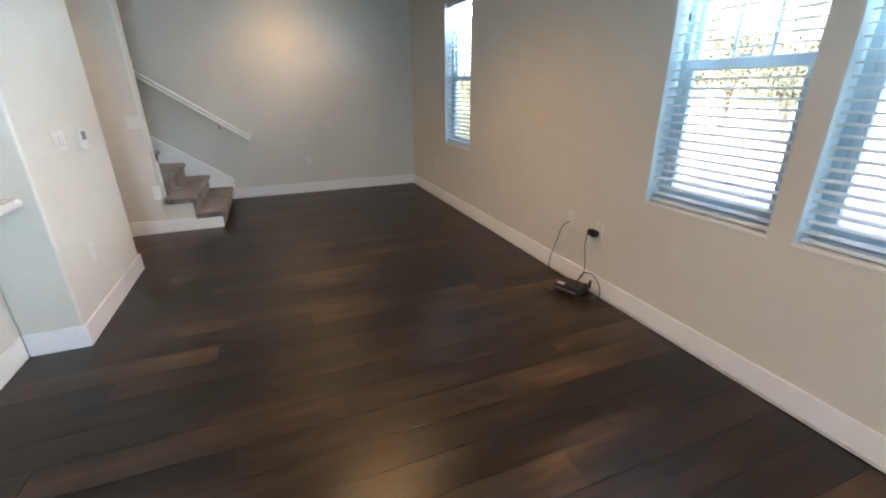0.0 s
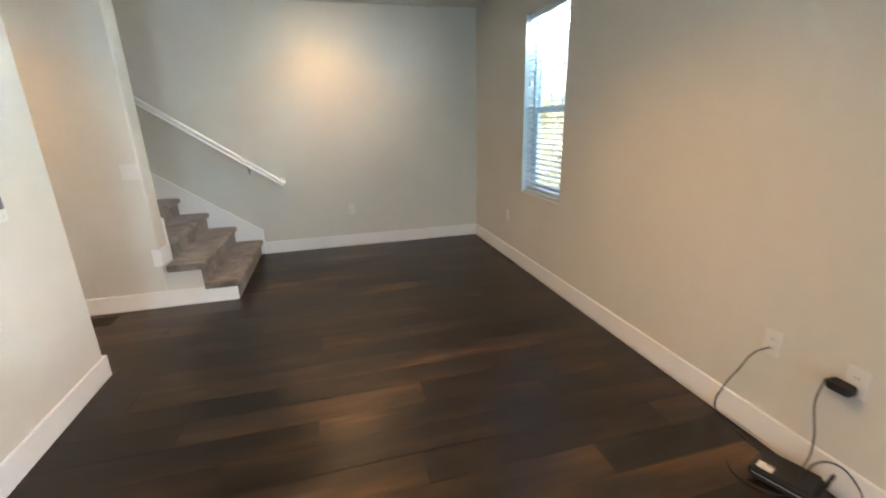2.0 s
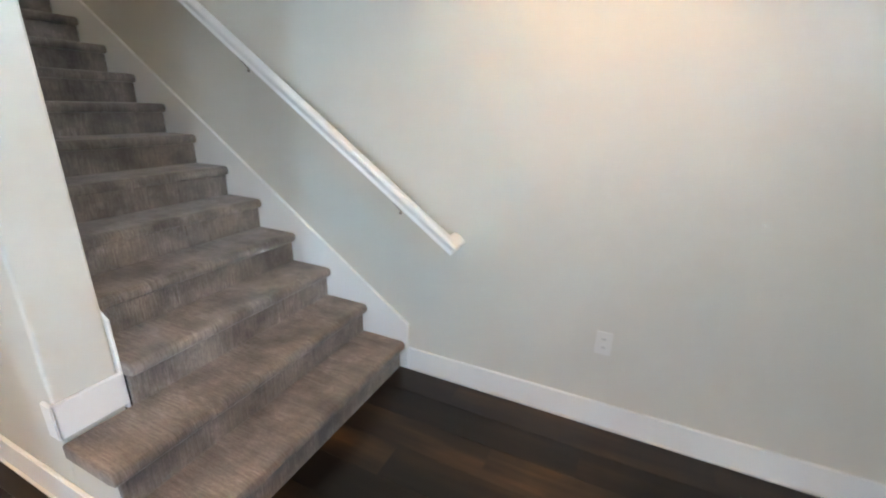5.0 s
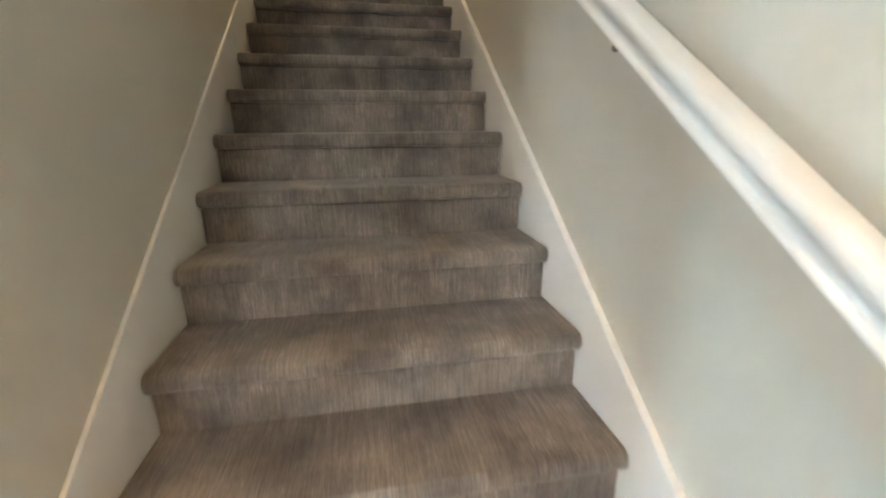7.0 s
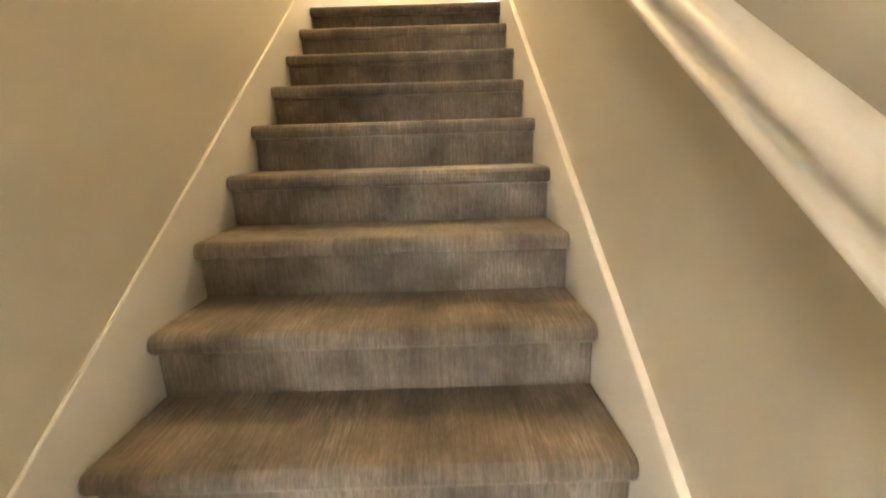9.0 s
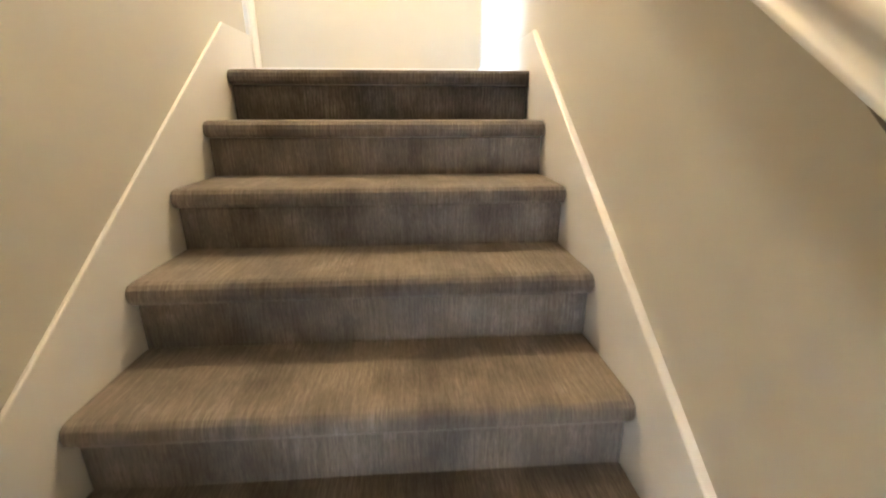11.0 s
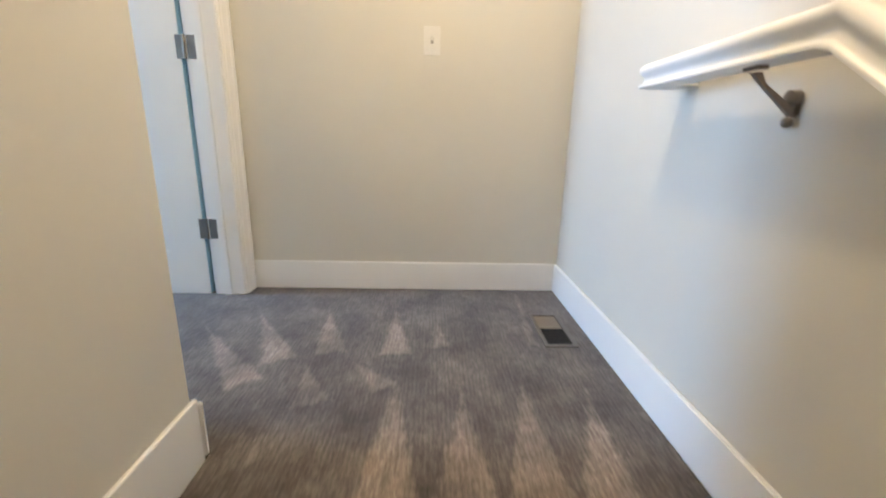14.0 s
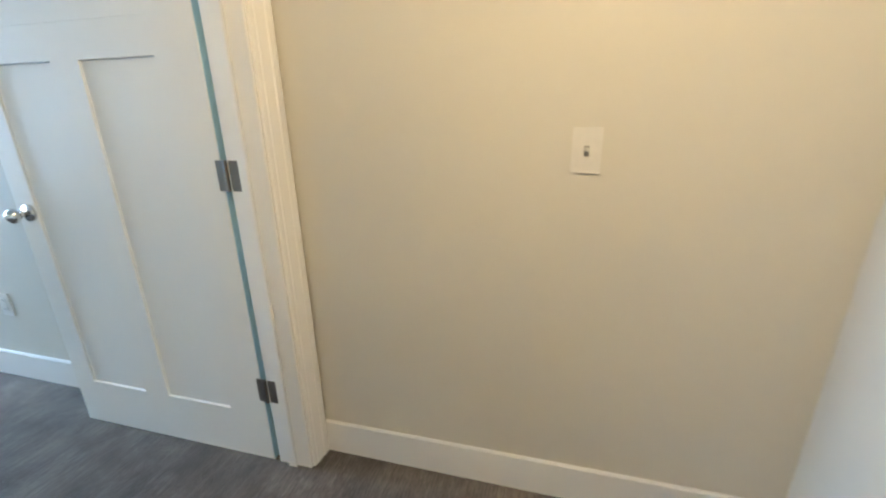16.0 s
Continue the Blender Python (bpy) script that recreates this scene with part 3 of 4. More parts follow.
# ---- windows, blinds ----
def window(index, y0, y1):
    w = thing(f"window_{index}", "white vinyl sash window with muntins in the upper sash", "window", (XE, y0, SILL), kind="structure")
    W, H = y1 - y0, HEAD - SILL
    mid = 0.755
    xo = 0.098

    def bars(name, x0, x1, a0, a1, b0, b1, t):
        bm = bmesh.new()
        for q in ((a0, a0 + t, b0, b1), (a1 - t, a1, b0, b1), (a0 + t, a1 - t, b0, b0 + t), (a0 + t, a1 - t, b1 - t, b1)):
            box(bm, x0, x1, q[0], q[1], q[2], q[3])
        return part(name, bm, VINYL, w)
    bars("window_frame", xo, xo + 0.058, 0.0, W, 0.0, H, 0.042)
    bars("lower_sash", xo + 0.006, xo + 0.03, 0.043, W - 0.043, 0.043, mid + 0.02, 0.038)
    bars("upper_sash", xo + 0.032, xo + 0.054, 0.043, W - 0.043, mid - 0.02, H - 0.043, 0.034)
    for z0, z1, x in ((0.081, mid - 0.018, xo + 0.018), (mid + 0.014, H - 0.077, xo + 0.043)):
        bm = bmesh.new()
        box(bm, x - 0.002, x + 0.002, 0.079, W - 0.079, z0, z1)
        pane = part("pane", bm, GLASS, w)
        pane.visible_shadow = False
    for k in (1, 2):
        y = 0.078 + (W - 0.156) * k / 3
        bm = bmesh.new()
        box(bm, xo + 0.036, xo + 0.050, y - 0.008, y + 0.008, mid + 0.014, H - 0.077)
        part("muntin", bm, VINYL, w)
    part("window_sill", rbox(-0.005, xo, -0.004, W + 0.004, -0.009, 0.004, 0.002), TRIM, w, "thin white window sill")
    part("sash_lock", rbox(xo - 0.006, xo + 0.006, W / 2 - 0.03, W / 2 + 0.03, mid + 0.021, mid + 0.036, 0.003), VINYL, w)
    # lining of the reveal, in the vinyl tinted by daylight
    part("jamb_lining", rbox(0.001, xo, -0.0005, 0.004, 0.004, H, 0.001, 1), VINYL, w)
    part("jamb_lining", rbox(0.001, xo, W - 0.004, W + 0.0005, 0.004, H, 0.001, 1), VINYL, w)
    b = thing("window_blind", "white horizontal slat blind, lowered with open slats", "blind", (XE + 0.052, y0, SILL), "window blinds")
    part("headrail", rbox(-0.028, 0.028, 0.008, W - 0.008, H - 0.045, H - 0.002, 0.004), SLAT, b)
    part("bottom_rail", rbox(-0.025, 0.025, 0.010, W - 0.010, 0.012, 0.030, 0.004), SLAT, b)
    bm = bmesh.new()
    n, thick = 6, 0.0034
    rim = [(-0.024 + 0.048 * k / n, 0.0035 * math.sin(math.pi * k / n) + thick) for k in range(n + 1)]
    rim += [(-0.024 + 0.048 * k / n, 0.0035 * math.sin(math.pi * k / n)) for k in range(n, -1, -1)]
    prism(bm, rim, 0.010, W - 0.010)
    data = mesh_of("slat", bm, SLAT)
    rows = 33
    for k in range(rows):
        s = new("slat", data)
        s.parent = b
        s.location = (0, 0, 0.055 + k * (H - 0.12) / (rows - 1))
        s.rotation_euler = (0, radians(-7 + random.uniform(-1.2, 1.2)), 0)
    for y, low in ((0.07, 1.10), (W - 0.07, 1.00)):
        bm = bmesh.new()
        cylinder(bm, 0.0012, H - 0.05 - low, pose(-0.031, y, (H - 0.05 + low) / 2), 6)
        part("pull_cord", bm, SLAT, b)
        bm = bmesh.new()
        cylinder(bm, 0.007, 0.035, pose(-0.031, y, low - 0.017), 10, 0.003)
        part("tassel", bm, GREYPLASTIC, b, "grey cord tassel")
    for y in (0.10, W - 0.10):
        for x in (-0.025, 0.025):
            bm = bmesh.new()
            box(bm, x - 0.0007, x + 0.0007, y - 0.0007, y + 0.0007, 0.03, H - 0.045)
            part("ladder_cord", bm, SLAT, b)


for index, (a, b) in enumerate(WINDOWS):
    window(index + 1, a, b)

# ---- doors ----
def casing_side(inner, outer, face, out, top):
    """An upright casing board with a stepped, moulded face; inner and outer are its edges in x, out the way it faces in y."""
    w = outer - inner
    plan = [(0.0, 0.0), (0.0, 0.009), (0.10, 0.011), (0.16, 0.011), (0.20, 0.0135), (0.62, 0.0150), (0.66, 0.0185), (0.93, 0.0190), (1.0, 0.0165), (1.0, 0.0)]
    bm = bmesh.new()
    prism(bm, [(inner + w * a, face + out * b) for a, b in plan], 0.0, top)
    for v in bm.verts:
        v.co = Vector((v.co.x, v.co.z, v.co.y))
    bmesh.ops.recalc_face_normals(bm, faces=bm.faces[:])
    return bm


def panel_door(name, label, wide, tall, at, turn, kind="structure"):
    """A door leaf with one panel across the top and two tall ones below, hinged at its origin, spreading along +x, 35 mm thick in y."""
    d = thing(name, label, "door", at, kind=kind)
    d.rotation_euler = (0, 0, radians(turn))
    stile, t = 0.118, 0.035
    mid = wide / 2
    lower0, lower1, top0, top1 = 0.205, 1.400, 1.505, tall - 0.118
    panels = [(stile + 0.04, mid - 0.02, lower0, lower1), (mid + 0.095, wide - stile + 0.02, lower0, lower1), (stile + 0.04, wide - stile + 0.02, top0, top1)]
    xs = sorted({0.0, wide, *[v for q in panels for v in q[:2]]})
    zs = sorted({0.0, tall, *[v for q in panels for v in q[2:]]})
    bm = solid(xs, [0.0, 0.009, t - 0.009, t], zs, lambda x, y, z: 0.009 < y < t - 0.009 or not any(a < x < b and c < z < e for a, b, c, e in panels))
    rounded(bm, 0.0015, 1)
    part("leaf", bm, DOORWHITE, d)
    for y, s in ((-0.001, -1), (t + 0.001, 1)):
        k = bmesh.new()
        x = wide - 0.065
        cylinder(k, 0.030, 0.010, pose(x, y + s * 0.004, 0.915, 90), 24)
        cylinder(k, 0.011, 0.04, pose(x, y + s * 0.025, 0.915, 90), 16)
        bmesh.ops.create_uvsphere(k, u_segments=20, v_segments=12, radius=0.027, matrix=pose(x, y + s * 0.052, 0.915) @ Matrix.Diagonal((1, 0.75, 1, 1)))
        part("knob", k, CHROME, d, "polished nickel door knob", True)
    return d


door = panel_door("door_1", "open white three-panel door with polished knob", 0.925, 2.03, (-5.881, 5.049, UP + 0.002), -90.0)
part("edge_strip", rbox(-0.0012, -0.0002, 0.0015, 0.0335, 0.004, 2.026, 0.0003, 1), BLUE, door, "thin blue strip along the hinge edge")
frame_1 = thing("door_frame", "white door lining with casing and dark metal hinges", "door frame", (door_x0, door_y1, UP), kind="structure")
jt = 0.018
wd, dp, hd = door_x1 - door_x0, door_y1 - door_y0, door_top - UP
part("jamb", rbox(0.0, jt, -dp - 0.002, 0.002, 0.0, hd, 0.002), TRIM, frame_1)
part("jamb", rbox(wd - jt, wd, -dp - 0.002, 0.002, 0.0, hd, 0.002), TRIM, frame_1)
part("head_jamb", rbox(jt, wd - jt, -dp - 0.002, 0.002, hd - jt, hd, 0.002), TRIM, frame_1)
part("door_stop", rbox(jt, jt + 0.011, -dp + 0.042, -dp + 0.076, 0.0, hd - jt, 0.003), TRIM, frame_1)
part("door_stop", rbox(wd - jt - 0.011, wd - jt, -dp + 0.042, -dp + 0.076, 0.0, hd - jt, 0.003), TRIM, frame_1)
for y0, y1 in ((0.0005, 0.017), (-dp - 0.017, -dp - 0.0005)):
    face, out = (y0, 1) if y0 > 0 else (y1, -1)
    part("casing", casing_side(0.006, -0.082, face, out, hd + 0.006), TRIM, frame_1)
    part("casing", casing_side(wd - 0.006, wd + 0.07, face, out, hd + 0.006), TRIM, frame_1)
    part("head_casing", rbox(-0.082, wd + 0.072, y0, y1, hd + 0.007, hd + 0.09, 0.004), TRIM, frame_1)
for z in (0.315, 1.07, 1.82):
    bm = rbox(jt - 0.001, jt + 0.0016, -dp + 0.004, -dp + 0.040, z - 0.045, z + 0.045, 0.0008, 1)
    cylinder(bm, 0.0065, 0.092, pose(jt + 0.004, -dp - 0.006, z), 12)
    box(bm, jt - 0.002, jt + 0.003, -dp - 0.040, -dp - 0.010, z - 0.045, z + 0.045)
    part("hinge", bm, NICKEL, frame_1, "dark satin metal hinge")

panel_door("door_2", "closed white three-panel door in the hall", 0.84, 2.03, (-3.21, 4.318, 0.008), 180)
frame_2 = thing("door_frame", "white door casing in the hall", "door frame", (-3.2, 4.32, 0), kind="structure")
part("casing", rbox(0.0, 0.075, 0.0005, 0.017, 0.0, 2.05, 0.004), TRIM, frame_2)
part("casing", rbox(-0.935, -0.86, 0.0005, 0.017, 0.0, 2.05, 0.004), TRIM, frame_2)
part("head_casing", rbox(-0.935, 0.075, 0.0005, 0.017, 2.051, 2.13, 0.004), TRIM, frame_2)

# ---- floors above ----
bm = bmesh.new()
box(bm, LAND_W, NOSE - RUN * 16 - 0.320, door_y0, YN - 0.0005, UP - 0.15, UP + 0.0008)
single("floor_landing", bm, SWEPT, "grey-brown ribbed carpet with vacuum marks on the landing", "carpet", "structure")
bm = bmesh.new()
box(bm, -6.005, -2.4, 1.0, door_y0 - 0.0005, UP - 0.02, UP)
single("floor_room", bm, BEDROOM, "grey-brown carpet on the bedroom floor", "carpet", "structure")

# ---- kitchen peninsula ----
pen = thing("kitchen_peninsula", "peninsula with greige panelled side, baseboard and pale stone worktop", "kitchen counter", (-1.305, 3.05, 0))
part("side_panel", rbox(-0.65, -0.0005, -2.4, 0.25, 0.0, 0.868, 0.003), WALL, pen)
part("baseboard", rbox(0.0005, BASE_T, -2.4, -0.0105, 0.0, BASE_H, 0.004), TRIM, pen)
part("worktop", rbox(-0.68, 0.235, -2.43, -0.001, 0.869, 0.912, 0.006), QUARTZ, pen, "pale quartz worktop")

# ---- plates, thermostat ----
def plate(name, label, category, at, turn, wide, holes):
    """A wall plate in its own x-z plane, facing -y, turned about z."""
    p = thing(name, label, category, at)
    p.rotation_euler = (0, 0, radians(turn))
    part("cover_plate", rbox(-wide / 2, wide / 2, -0.006, 0.004, -0.0575, 0.0575, 0.002), PLATE, p)
    for kind, x in holes:
        if kind == "outlet":
            for z in (-0.021, 0.021):
                part("socket", rbox(x - 0.0165, x + 0.0165, -0.0085, -0.006, z - 0.014, z + 0.014, 0.004), PLATE, p)
                for dx in (-0.006, 0.006):
                    bm = bmesh.new()
                    box(bm, x + dx - 0.001, x + dx + 0.001, -0.0088, -0.0084, z - 0.004, z + 0.005)
                    part("slot", bm, DARK, p)
        elif kind == "toggle":
            part("toggle_seat", rbox(x - 0.006, x + 0.006, -0.0075, -0.006, -0.013, 0.013, 0.001, 1), SEAT, p)
            bm = rbox(x - 0.0045, x + 0.0045, -0.020, -0.0076, 0.000, 0.009, 0.0015)
            part("toggle", bm, PLATE, p)
        elif kind == "rocker":
            part("rocker", rbox(x - 0.0165, x + 0.0165, -0.010, -0.006, -0.033, 0.033, 0.002), PLATE, p)
    for x in {q[1] for q in holes}:
        for z in (-0.043, 0.043) if holes[0][0] != "outlet" else (0.0,):
            bm = bmesh.new()
            cylinder(bm, 0.0028, 0.0016, pose(x, -0.0066, z, 90), 10)
            part("screw", bm, PLATE, p)
    return p


plate("light_switch", "white toggle light switch on the landing wall", "light switch", (LAND_W, 6.072, UP + 1.141), 90, 0.072, [("toggle", 0.0)])
plate("wall_switch", "white triple switch plate below warm light", "light switch", (-1.008, 3.50, 1.145), 90, 0.165, [("rocker", -0.046), ("rocker", 0.0), ("rocker", 0.046)])
plate("wall_switch", "white double switch plate beside the stairs", "light switch", (-1.06, SIDE_OUT, 1.13), 0, 0.118, [("rocker", -0.023), ("rocker", 0.023)])
plate("wall_outlet", "white double outlet near the floor", "outlet", (-1.008, 3.46, 0.455), 90, 0.072, [("outlet", 0.0)])
plate("wall_outlet", "white double outlet low on the hall wall", "outlet", (-1.70, SIDE_OUT, 0.45), 0, 0.072, [("outlet", 0.0)])
plate("wall_outlet", "white double outlet low on the north wall", "outlet", (0.632, YN, 0.455), 0, 0.072, [("outlet", 0.0)])
plate("wall_outlet", "white outlet low on the window wall near the corner", "outlet", (XE, 5.69, 0.46), -90, 0.072, [("outlet", 0.0)])
plate("wall_outlet", "white outlet with a cable plugged in", "outlet", (XE, 2.80, 0.475), -90, 0.072, [("outlet", 0.0)])
plate("wall_outlet", "white outlet with a black power adapter", "outlet", (XE, 2.485, 0.480), -90, 0.072, [("outlet", 0.0)])
plate("wall_outlet", "white outlet low on the bedroom wall", "outlet", (-6.005, 3.54, UP + 0.405), 90, 0.072, [("outlet", 0.0)])
th = thing("thermostat", "white wall thermostat with grey screen", "thermostat", (-1.008, 3.815, 1.125))
part("housing", rbox(0.0005, 0.026, -0.048, 0.048, -0.062, 0.062, 0.006), PLATE, th)
part("screen", rbox(0.0262, 0.0275, -0.036, 0.036, -0.004, 0.050, 0.001, 1), GREYPLASTIC, th, "dark grey display")
for dy in (-0.024, 0.0, 0.024):
    part("button", rbox(0.0262, 0.0285, dy - 0.008, dy + 0.008, -0.040, -0.030, 0.001, 1), PLATE, th)

# ---- modem on the floor, its adapter and cables ----
modem = thing("modem", "black modem lying flat on the floor among its cables", "modem", (2.085, 2.545, 0.0))
modem.rotation_euler = (0, 0, radians(20))
part("housing", rbox(-0.085, 0.075, -0.105, 0.105, 0.006, 0.064, 0.012, 3), BLACK, modem)
SILVER = plain("silver_edge", (0.35, 0.35, 0.34), 0.35)
part("edge_strip", rbox(-0.0865, -0.0845, -0.085, 0.09, 0.034, 0.038, 0.0006, 1), SILVER, modem, "thin silver edge strip")
part("label", rbox(-0.075, -0.030, 0.030, 0.085, 0.0638, 0.0648, 0.0003, 1), PLATE, modem, "small white paper label")
for k in range(5):
    part("vent_slot", rbox(-0.04 + 0.02 * k, -0.034 + 0.02 * k, -0.06, 0.06, 0.0638, 0.0650, 0.0004, 1), BLACK, modem)
for sx in (-0.07, 0.06):
    for sy in (-0.09, 0.09):
        bm = bmesh.new()
        cylinder(bm, 0.008, 0.008, pose(sx, sy, 0.004), 12)
        part("rubber_foot", bm, CABLE, modem)
for k, (sx, tilt) in enumerate(((-0.03, 8), (0.02, 18), (0.055, -24))):
    bm = bmesh.new()
    cylinder(bm, 0.007, 0.085, pose(sx, -0.116, 0.074, 12, tilt, 0), 12)
    part("plug", bm, BLACK, modem)
adapter = thing("power_adapter", "black power adapter plugged into the outlet", "power adapter", (XE - 0.009, 2.50, 0.452))
part("housing", rbox(-0.046, 0.0, -0.030, 0.052, -0.022, 0.020, 0.007, 3), BLACK, adapter)
part("cable_relief", rbox(-0.030, -0.018, 0.052, 0.064, -0.008, 0.004, 0.003), CABLE, adapter)
tagged(tube([(XE - 0.03, 2.565, 0.450), (XE - 0.035, 2.575, 0.34), (XE - 0.04, 2.545, 0.20), (XE - 0.06, 2.53, 0.13), (2.08, 2.50, 0.085), (2.075, 2.49, 0.05)], 0.0032, "adapter_cable", CABLE, None),
       "thin black cable hanging from the power adapter", "cable")
tagged(tube([(XE - 0.012, 2.80, 0.455), (XE - 0.035, 2.835, 0.42), (XE - 0.030, 2.90, 0.29), (XE - 0.024, 2.965, 0.14), (XE - 0.028, 2.985, 0.03), (XE - 0.040, 2.95, 0.006), (2.165, 2.80, 0.006), (2.13, 2.66, 0.02)], 0.0034, "outlet_cable", CABLE, None),
       "black cable from the outlet down to the floor", "cable")
tagged(tube([(2.075, 2.48, 0.07), (2.10, 2.47, 0.16), (2.13, 2.43, 0.185), (2.15, 2.37, 0.15), (2.155, 2.335, 0.08), (2.14, 2.34, 0.010), (2.09, 2.40, 0.006), (2.03, 2.44, 0.006)], 0.0034, "looped_cable", CABLE, None),
       "black cable looping behind the modem", "cable")
tagged(tube([(1.96, 2.70, 0.006), (1.93, 2.64, 0.006), (1.95, 2.55, 0.007), (2.0, 2.50, 0.008), (2.06, 2.47, 0.03)], 0.0034, "coiled_cable", CABLE, None),
       "black cable lying round the modem", "cable")

# ---- floor register on the landing ----
vent = thing("floor_register", "tan metal floor register half open over a dark duct", "floor vent", (-5.495, 6.568, UP))
bm = bmesh.new()
for q in ((-0.148, 0.148, -0.062, -0.047), (-0.148, 0.148, 0.047, 0.062), (-0.148, -0.130, -0.047, 0.047), (0.130, 0.148, -0.047, 0.047)):
    box(bm, q[0], q[1], q[2], q[3], 0.001, 0.006)
part("frame", bm, RIM, vent, "taupe painted rim")
part("duct", rbox(-0.130, 0.130, -0.047, 0.047, 0.0005, 0.002, 0.0005, 1), DARK, vent, "flat dark plate standing for the shade in the duct")
part("damper_plate", rbox(-0.128, -0.005, -0.045, 0.045, 0.0022, 0.0042, 0.0008, 1), TAN, vent)
for k in range(12):
    x = -0.118 + 0.0205 * k
    bm = bmesh.new()
    box(bm, x, x + 0.003, -0.046, 0.046, 0.0042, 0.0052)
    # bars over the open half take the duct's dark shade as their colour
    part("grille_bar", bm, TAN if k < 6 else DARK, vent)

# ---- lamps as fittings ----
for spot in DOWNLIGHTS:
    d = thing("recessed_downlight", "round recessed ceiling downlight with warm light", "ceiling light", spot, "recessed downlights")
    bm = bmesh.new()
    cylinder(bm, 0.085, 0.006, pose(0, 0, -0.0035), 32)
    part("trim_ring", bm, TRIM, d)
    bm = bmesh.new()
    cylinder(bm, 0.060, 0.004, pose(0, 0, -0.0088), 32)
    part("lens", bm, BULB, d, "warm glowing lens")
cl = thing("ceiling_light", "flush ceiling light with warm glass shade above the landing", "ceiling light", CEILING_LIGHT)
bm = bmesh.new()
cylinder(bm, 0.15, 0.025, pose(0, 0, -0.0135), 36)
part("base", bm, NICKEL, cl)
bm = bmesh.new()
cylinder(bm, 0.010, 0.26, pose(0, 0, -0.155), 14)
part("stem", bm, NICKEL, cl)

# ---- outside ----
bm = bmesh.new()
bmesh.ops.create_grid(bm, x_segments=2, y_segments=2, size=600, matrix=pose(0, 0, -0.35))
single("ground", bm, GRASS, "lawn around the house", "ground", "structure")
bm = bmesh.new()
box(bm, 4.2, 19.0, -60, 60, -0.40, -0.33)
single("pavement", bm, CONCRETE, "wide pale concrete drive outside the windows", "pavement", "structure")


def tree(x, y, height, spread, seed):
    rng = random.Random(seed)
    t = thing("tree", "small leafy tree with green summer foliage", "tree", (x, y, -0.35), "trees outside")
    bm = bmesh.new()
    cylinder(bm, 0.16, height * 0.5, pose(0, 0, height * 0.25), 10, 0.09)
    for k in range(6):
        a = k * 60 + rng.uniform(-20, 20)
        m = pose(0, 0, height * 0.42, 0, 0, a) @ pose(0, 0, 0, 0, rng.uniform(28, 50), 0) @ pose(0, 0, height * 0.14)
        cylinder(bm, 0.06, height * 0.30, m, 7, 0.02)
    part("trunk", bm, BARK, t)
    verts, faces = [], []
    clumps = [(rng.gauss(0, spread * 0.42), rng.gauss(0, spread * 0.42), height * rng.uniform(0.42, 0.98)) for _ in range(42)]
    for cx, cy, cz in clumps:
        for _ in range(100):
            p = Vector((cx + rng.gauss(0, 0.28), cy + rng.gauss(0, 0.28), cz + rng.gauss(0, 0.22)))
            r = Euler((rng.uniform(0, 6), rng.uniform(0, 6), rng.uniform(0, 6))).to_matrix()
            s = rng.uniform(0.05, 0.10)
            n = len(verts)
            verts += [p + r @ Vector(q) for q in ((-s, 0, 0), (0, -s * 0.5, 0.01), (s, 0, 0), (0, s * 0.5, 0.01))]
            faces.append((n, n + 1, n + 2, n + 3))
    data = bpy.data.meshes.new("crown")
    data.from_pydata([tuple(v) for v in verts], [], faces)
    data.materials.append(LEAF)
    c = new("crown", data)
    c.parent = t


for k, (x, y, h, s) in enumerate(((15.0, 9.0, 3.1, 2.1), (16.5, 12.0, 3.5, 2.4), (15.2, 15.0, 3.2, 2.2), (12.5, 18.5, 3.0, 2.0), (14.0, 22.0, 3.3, 2.3), (13.0, 26.0, 3.4, 2.3), (15.5, 4.0, 3.3, 2.2), (17.0, 30.0, 3.6, 2.5))):
    tree(x, y, h, s, k + 5)
def shrub(x, y, height, spread, seed):
    rng = random.Random(seed)
    t = thing("shrub", "loose green garden shrub beside the drive", "shrub", (x, y, -0.35), "shrubs outside")
    bm = bmesh.new()
    for k in range(7):
        lean = pose(0, 0, 0, 0, 0, k * 51 + rng.uniform(-15, 15)) @ pose(0, 0, 0, 0, rng.uniform(8, 32), 0)
        cylinder(bm, 0.018, height * 0.7, lean @ pose(0, 0, height * 0.35), 6, 0.006)
    part("stems", bm, BARK, t)
    verts, faces = [], []
    for _ in range(26):
        a, r = rng.uniform(0, 6.283), spread * math.sqrt(rng.random())
        cx, cy, cz = r * math.cos(a), r * math.sin(a), height * rng.uniform(0.15, 1.0 - 0.35 * r / spread)
        for _ in range(60):
            p = Vector((cx + rng.gauss(0, 0.14), cy + rng.gauss(0, 0.14), max(0.02, cz + rng.gauss(0, 0.11))))
            m = Euler((rng.uniform(0, 6), rng.uniform(0, 6), rng.uniform(0, 6))).to_matrix()
            w, n = rng.uniform(0.03, 0.06), len(verts)
            verts += [p + m @ Vector(q) for q in ((-w, 0, 0), (0, -w * 0.5, 0.008), (w, 0, 0), (0, w * 0.5, 0.008))]
            faces.append((n, n + 1, n + 2, n + 3))
    data = bpy.data.meshes.new("crown")
    data.from_pydata([tuple(v) for v in verts], [], faces)
    data.materials.append(LEAF)
    new("crown", data).parent = t


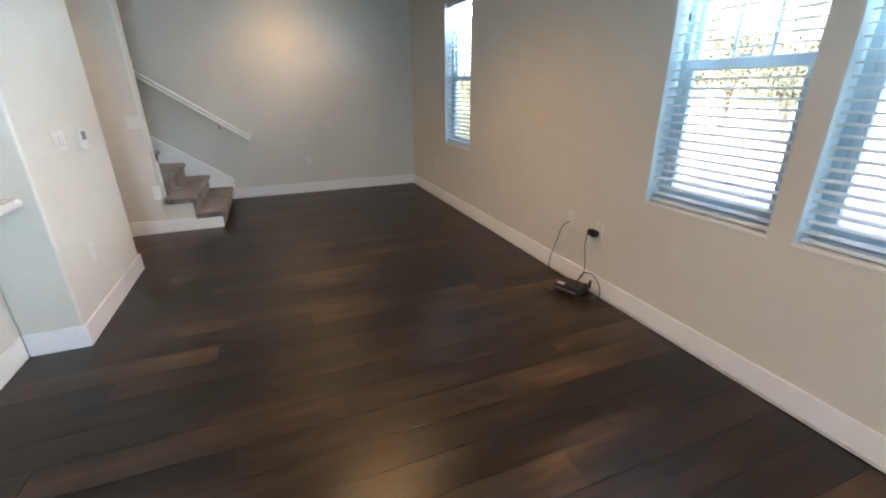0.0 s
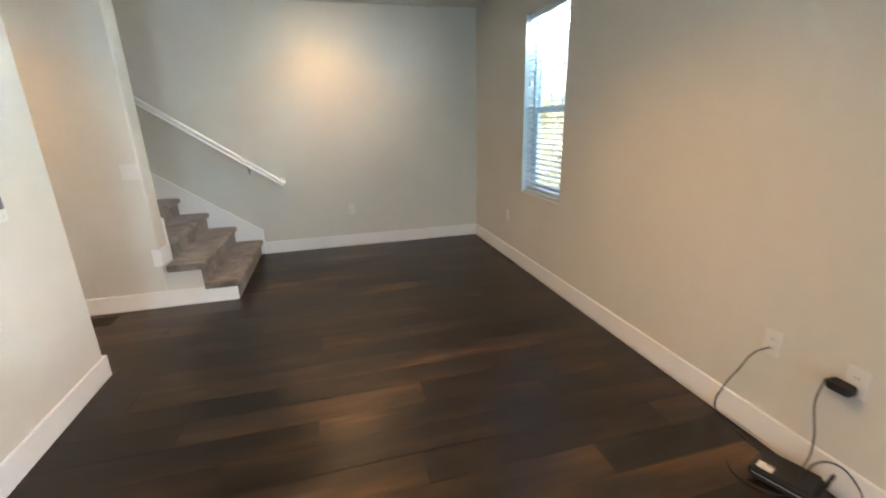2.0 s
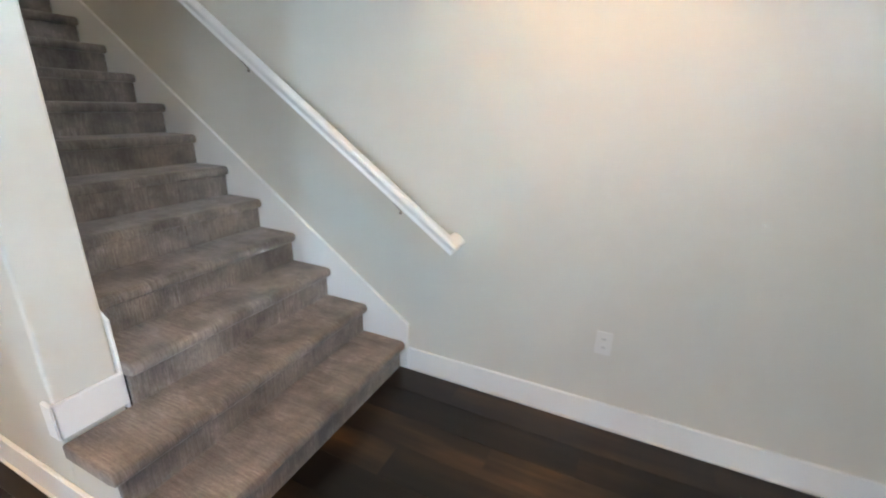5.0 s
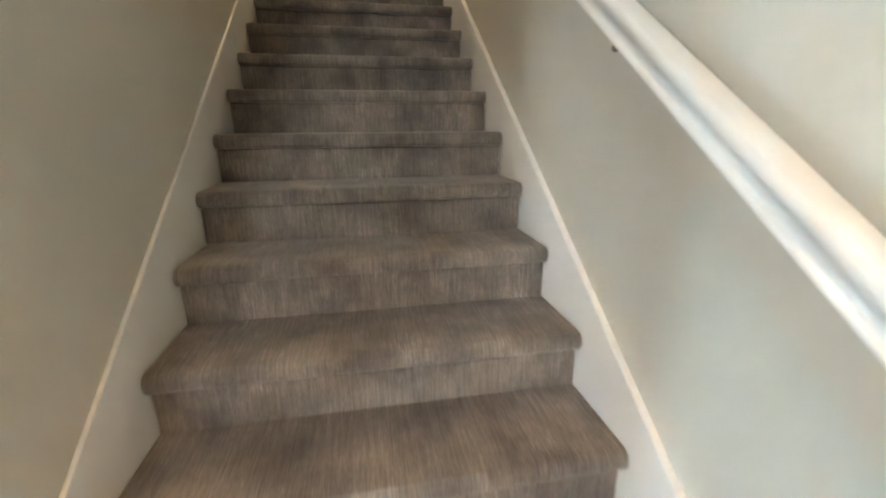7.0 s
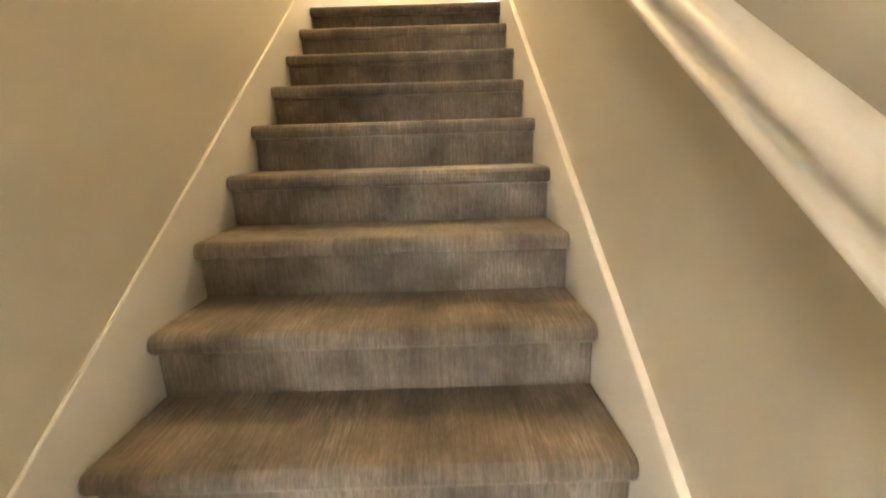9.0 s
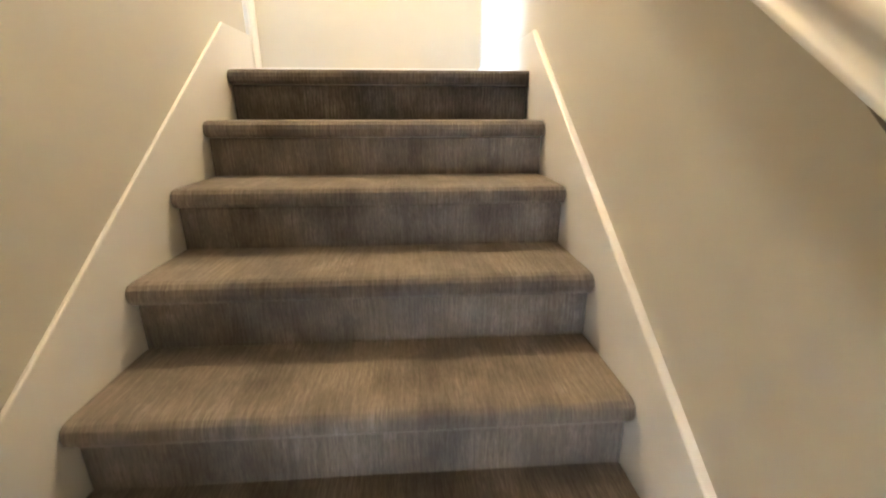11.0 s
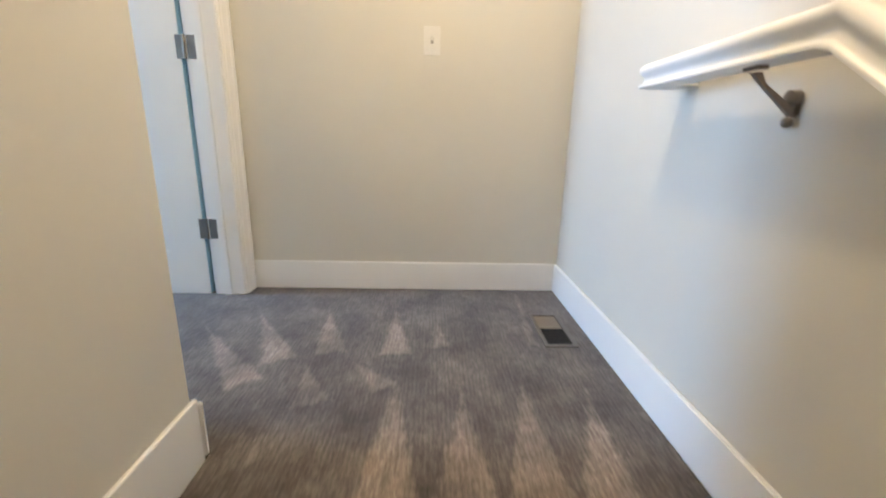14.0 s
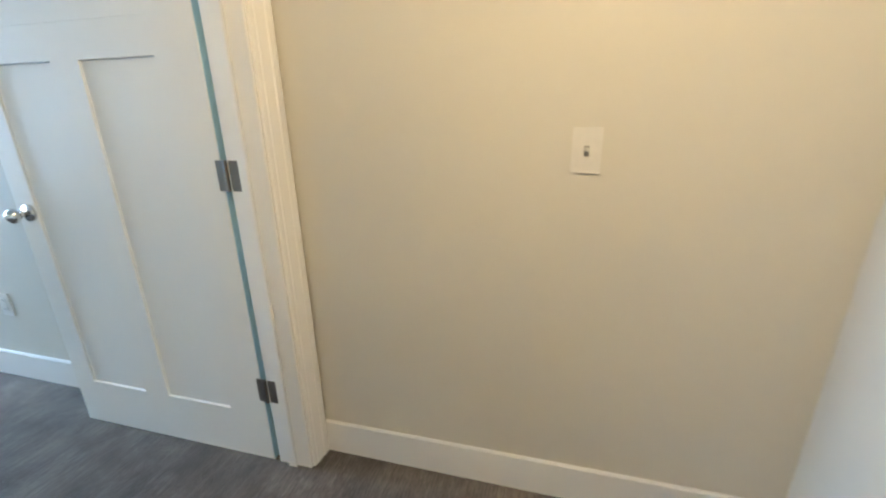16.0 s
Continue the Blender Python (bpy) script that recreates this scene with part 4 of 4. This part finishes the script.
for k, (x, y, h, w) in enumerate(((5.0, 9.4, 1.25, 0.75), (5.5, 11.0, 1.45, 0.85), (5.1, 12.8, 1.3, 0.8), (6.4, 10.0, 1.5, 0.9), (6.6, 13.9, 1.6, 0.9), (6.9, 12.0, 1.4, 0.8), (5.6, 15.2, 1.4, 0.8), (7.4, 15.8, 1.7, 0.9))):
    shrub(x, y, h, w, k + 40)
house = thing("neighbouring_house", "pale sided neighbouring house across the lawn", "house", (20.0, 6.0, -0.35))
part("wall", rbox(0, 8, -9, 12, 0, 5.6, 0.02, 1), SIDING, house)
bm = bmesh.new()
for a, b in ((-0.5, 4.0), (8.5, 4.0)):
    v = [bm.verts.new(q) for q in ((a, -9.5, 5.5), (a, 12.5, 5.5), (b, 12.5, 7.8), (b, -9.5, 7.8), (a, -9.5, 5.62), (a, 12.5, 5.62), (b, 12.5, 7.92), (b, -9.5, 7.92))]
    for f in ((0, 1, 2, 3), (7, 6, 5, 4), (0, 4, 5, 1), (1, 5, 6, 2), (2, 6, 7, 3), (3, 7, 4, 0)):
        bm.faces.new([v[i] for i in f])
bmesh.ops.recalc_face_normals(bm, faces=bm.faces[:])
part("roof", bm, ROOF, house)
for zz in (1.0, 3.6):
    for yy in (-6, -2, 2, 6, 10):
        wnd = part("window", rbox(-0.05, 0.02, yy - 0.55, yy + 0.55, zz, zz + 1.35, 0.01, 1), VINYL, house)
        part("pane", rbox(-0.06, -0.051, yy - 0.46, yy + 0.46, zz + 0.09, zz + 1.26, 0.003, 1), GREYPLASTIC, wnd)

# ---- the wood floor, plank by plank ----
floor = thing("floor", "dark hand-scraped wooden plank floor with satin finish", "wood floor", (0, 0, 0), kind="structure")
bm = bmesh.new()
box(bm, -6.35, XE - 0.001, -3.2, YN - 0.001, -0.12, -0.004)
part("subfloor", bm, GAP, floor, "dark joint between planks")
PW, PL = 0.178, 1.22


def plank_mesh(length, width):
    b = bmesh.new()
    e, d = 0.0005, 0.0002
    lo = [b.verts.new(q) for q in ((0, 0, -0.010), (length, 0, -0.010), (length, width, -0.010), (0, width, -0.010))]
    md = [b.verts.new(q) for q in ((0, 0, -d), (length, 0, -d), (length, width, -d), (0, width, -d))]
    hi = [b.verts.new(q) for q in ((e, e, 0), (length - e, e, 0), (length - e, width - e, 0), (e, width - e, 0))]
    b.faces.new(hi)
    for lower, upper in ((lo, md), (md, hi)):
        for i in range(4):
            j = (i + 1) % 4
            b.faces.new((lower[i], lower[j], upper[j], upper[i]))
    return mesh_of("plank", b, FLOOR)


plank_data = {}
rng = random.Random(11)
y, row = YN - 0.02, 0
rest = bmesh.new()
while y > -3.1:
    y -= PW
    x = -1.29 - (PL * ((row * 0.37 + rng.uniform(-0.08, 0.08)) % 1.0))
    while x < XE - 0.02:
        a, b2 = max(x, -1.7), min(x + PL, XE - 0.004)
        if b2 - a > 0.05 and y > -0.8:
            key = round(b2 - a - 0.0012, 2)
            if key not in plank_data:
                plank_data[key] = plank_mesh(key, PW - 0.0012)
            p = new("plank", plank_data[key])
            p.parent, p.location = floor, (a, y, 0.0)
        elif b2 - a > 0.05:
            box(rest, a, b2 - 0.0012, y, y + PW - 0.0012, -0.010, 0.0)
        x += PL
    x = -6.3 + rng.uniform(0, 0.5)
    while x < -1.7:
        b2 = min(x + PL, -1.7)
        if b2 - x > 0.03:
            box(rest, x, b2 - 0.0012, y, y + PW - 0.0012, -0.010, 0.0)
        x += PL
    row += 1
tagged(part("plank_field", rest, FLOOR, floor), kind="stuff")
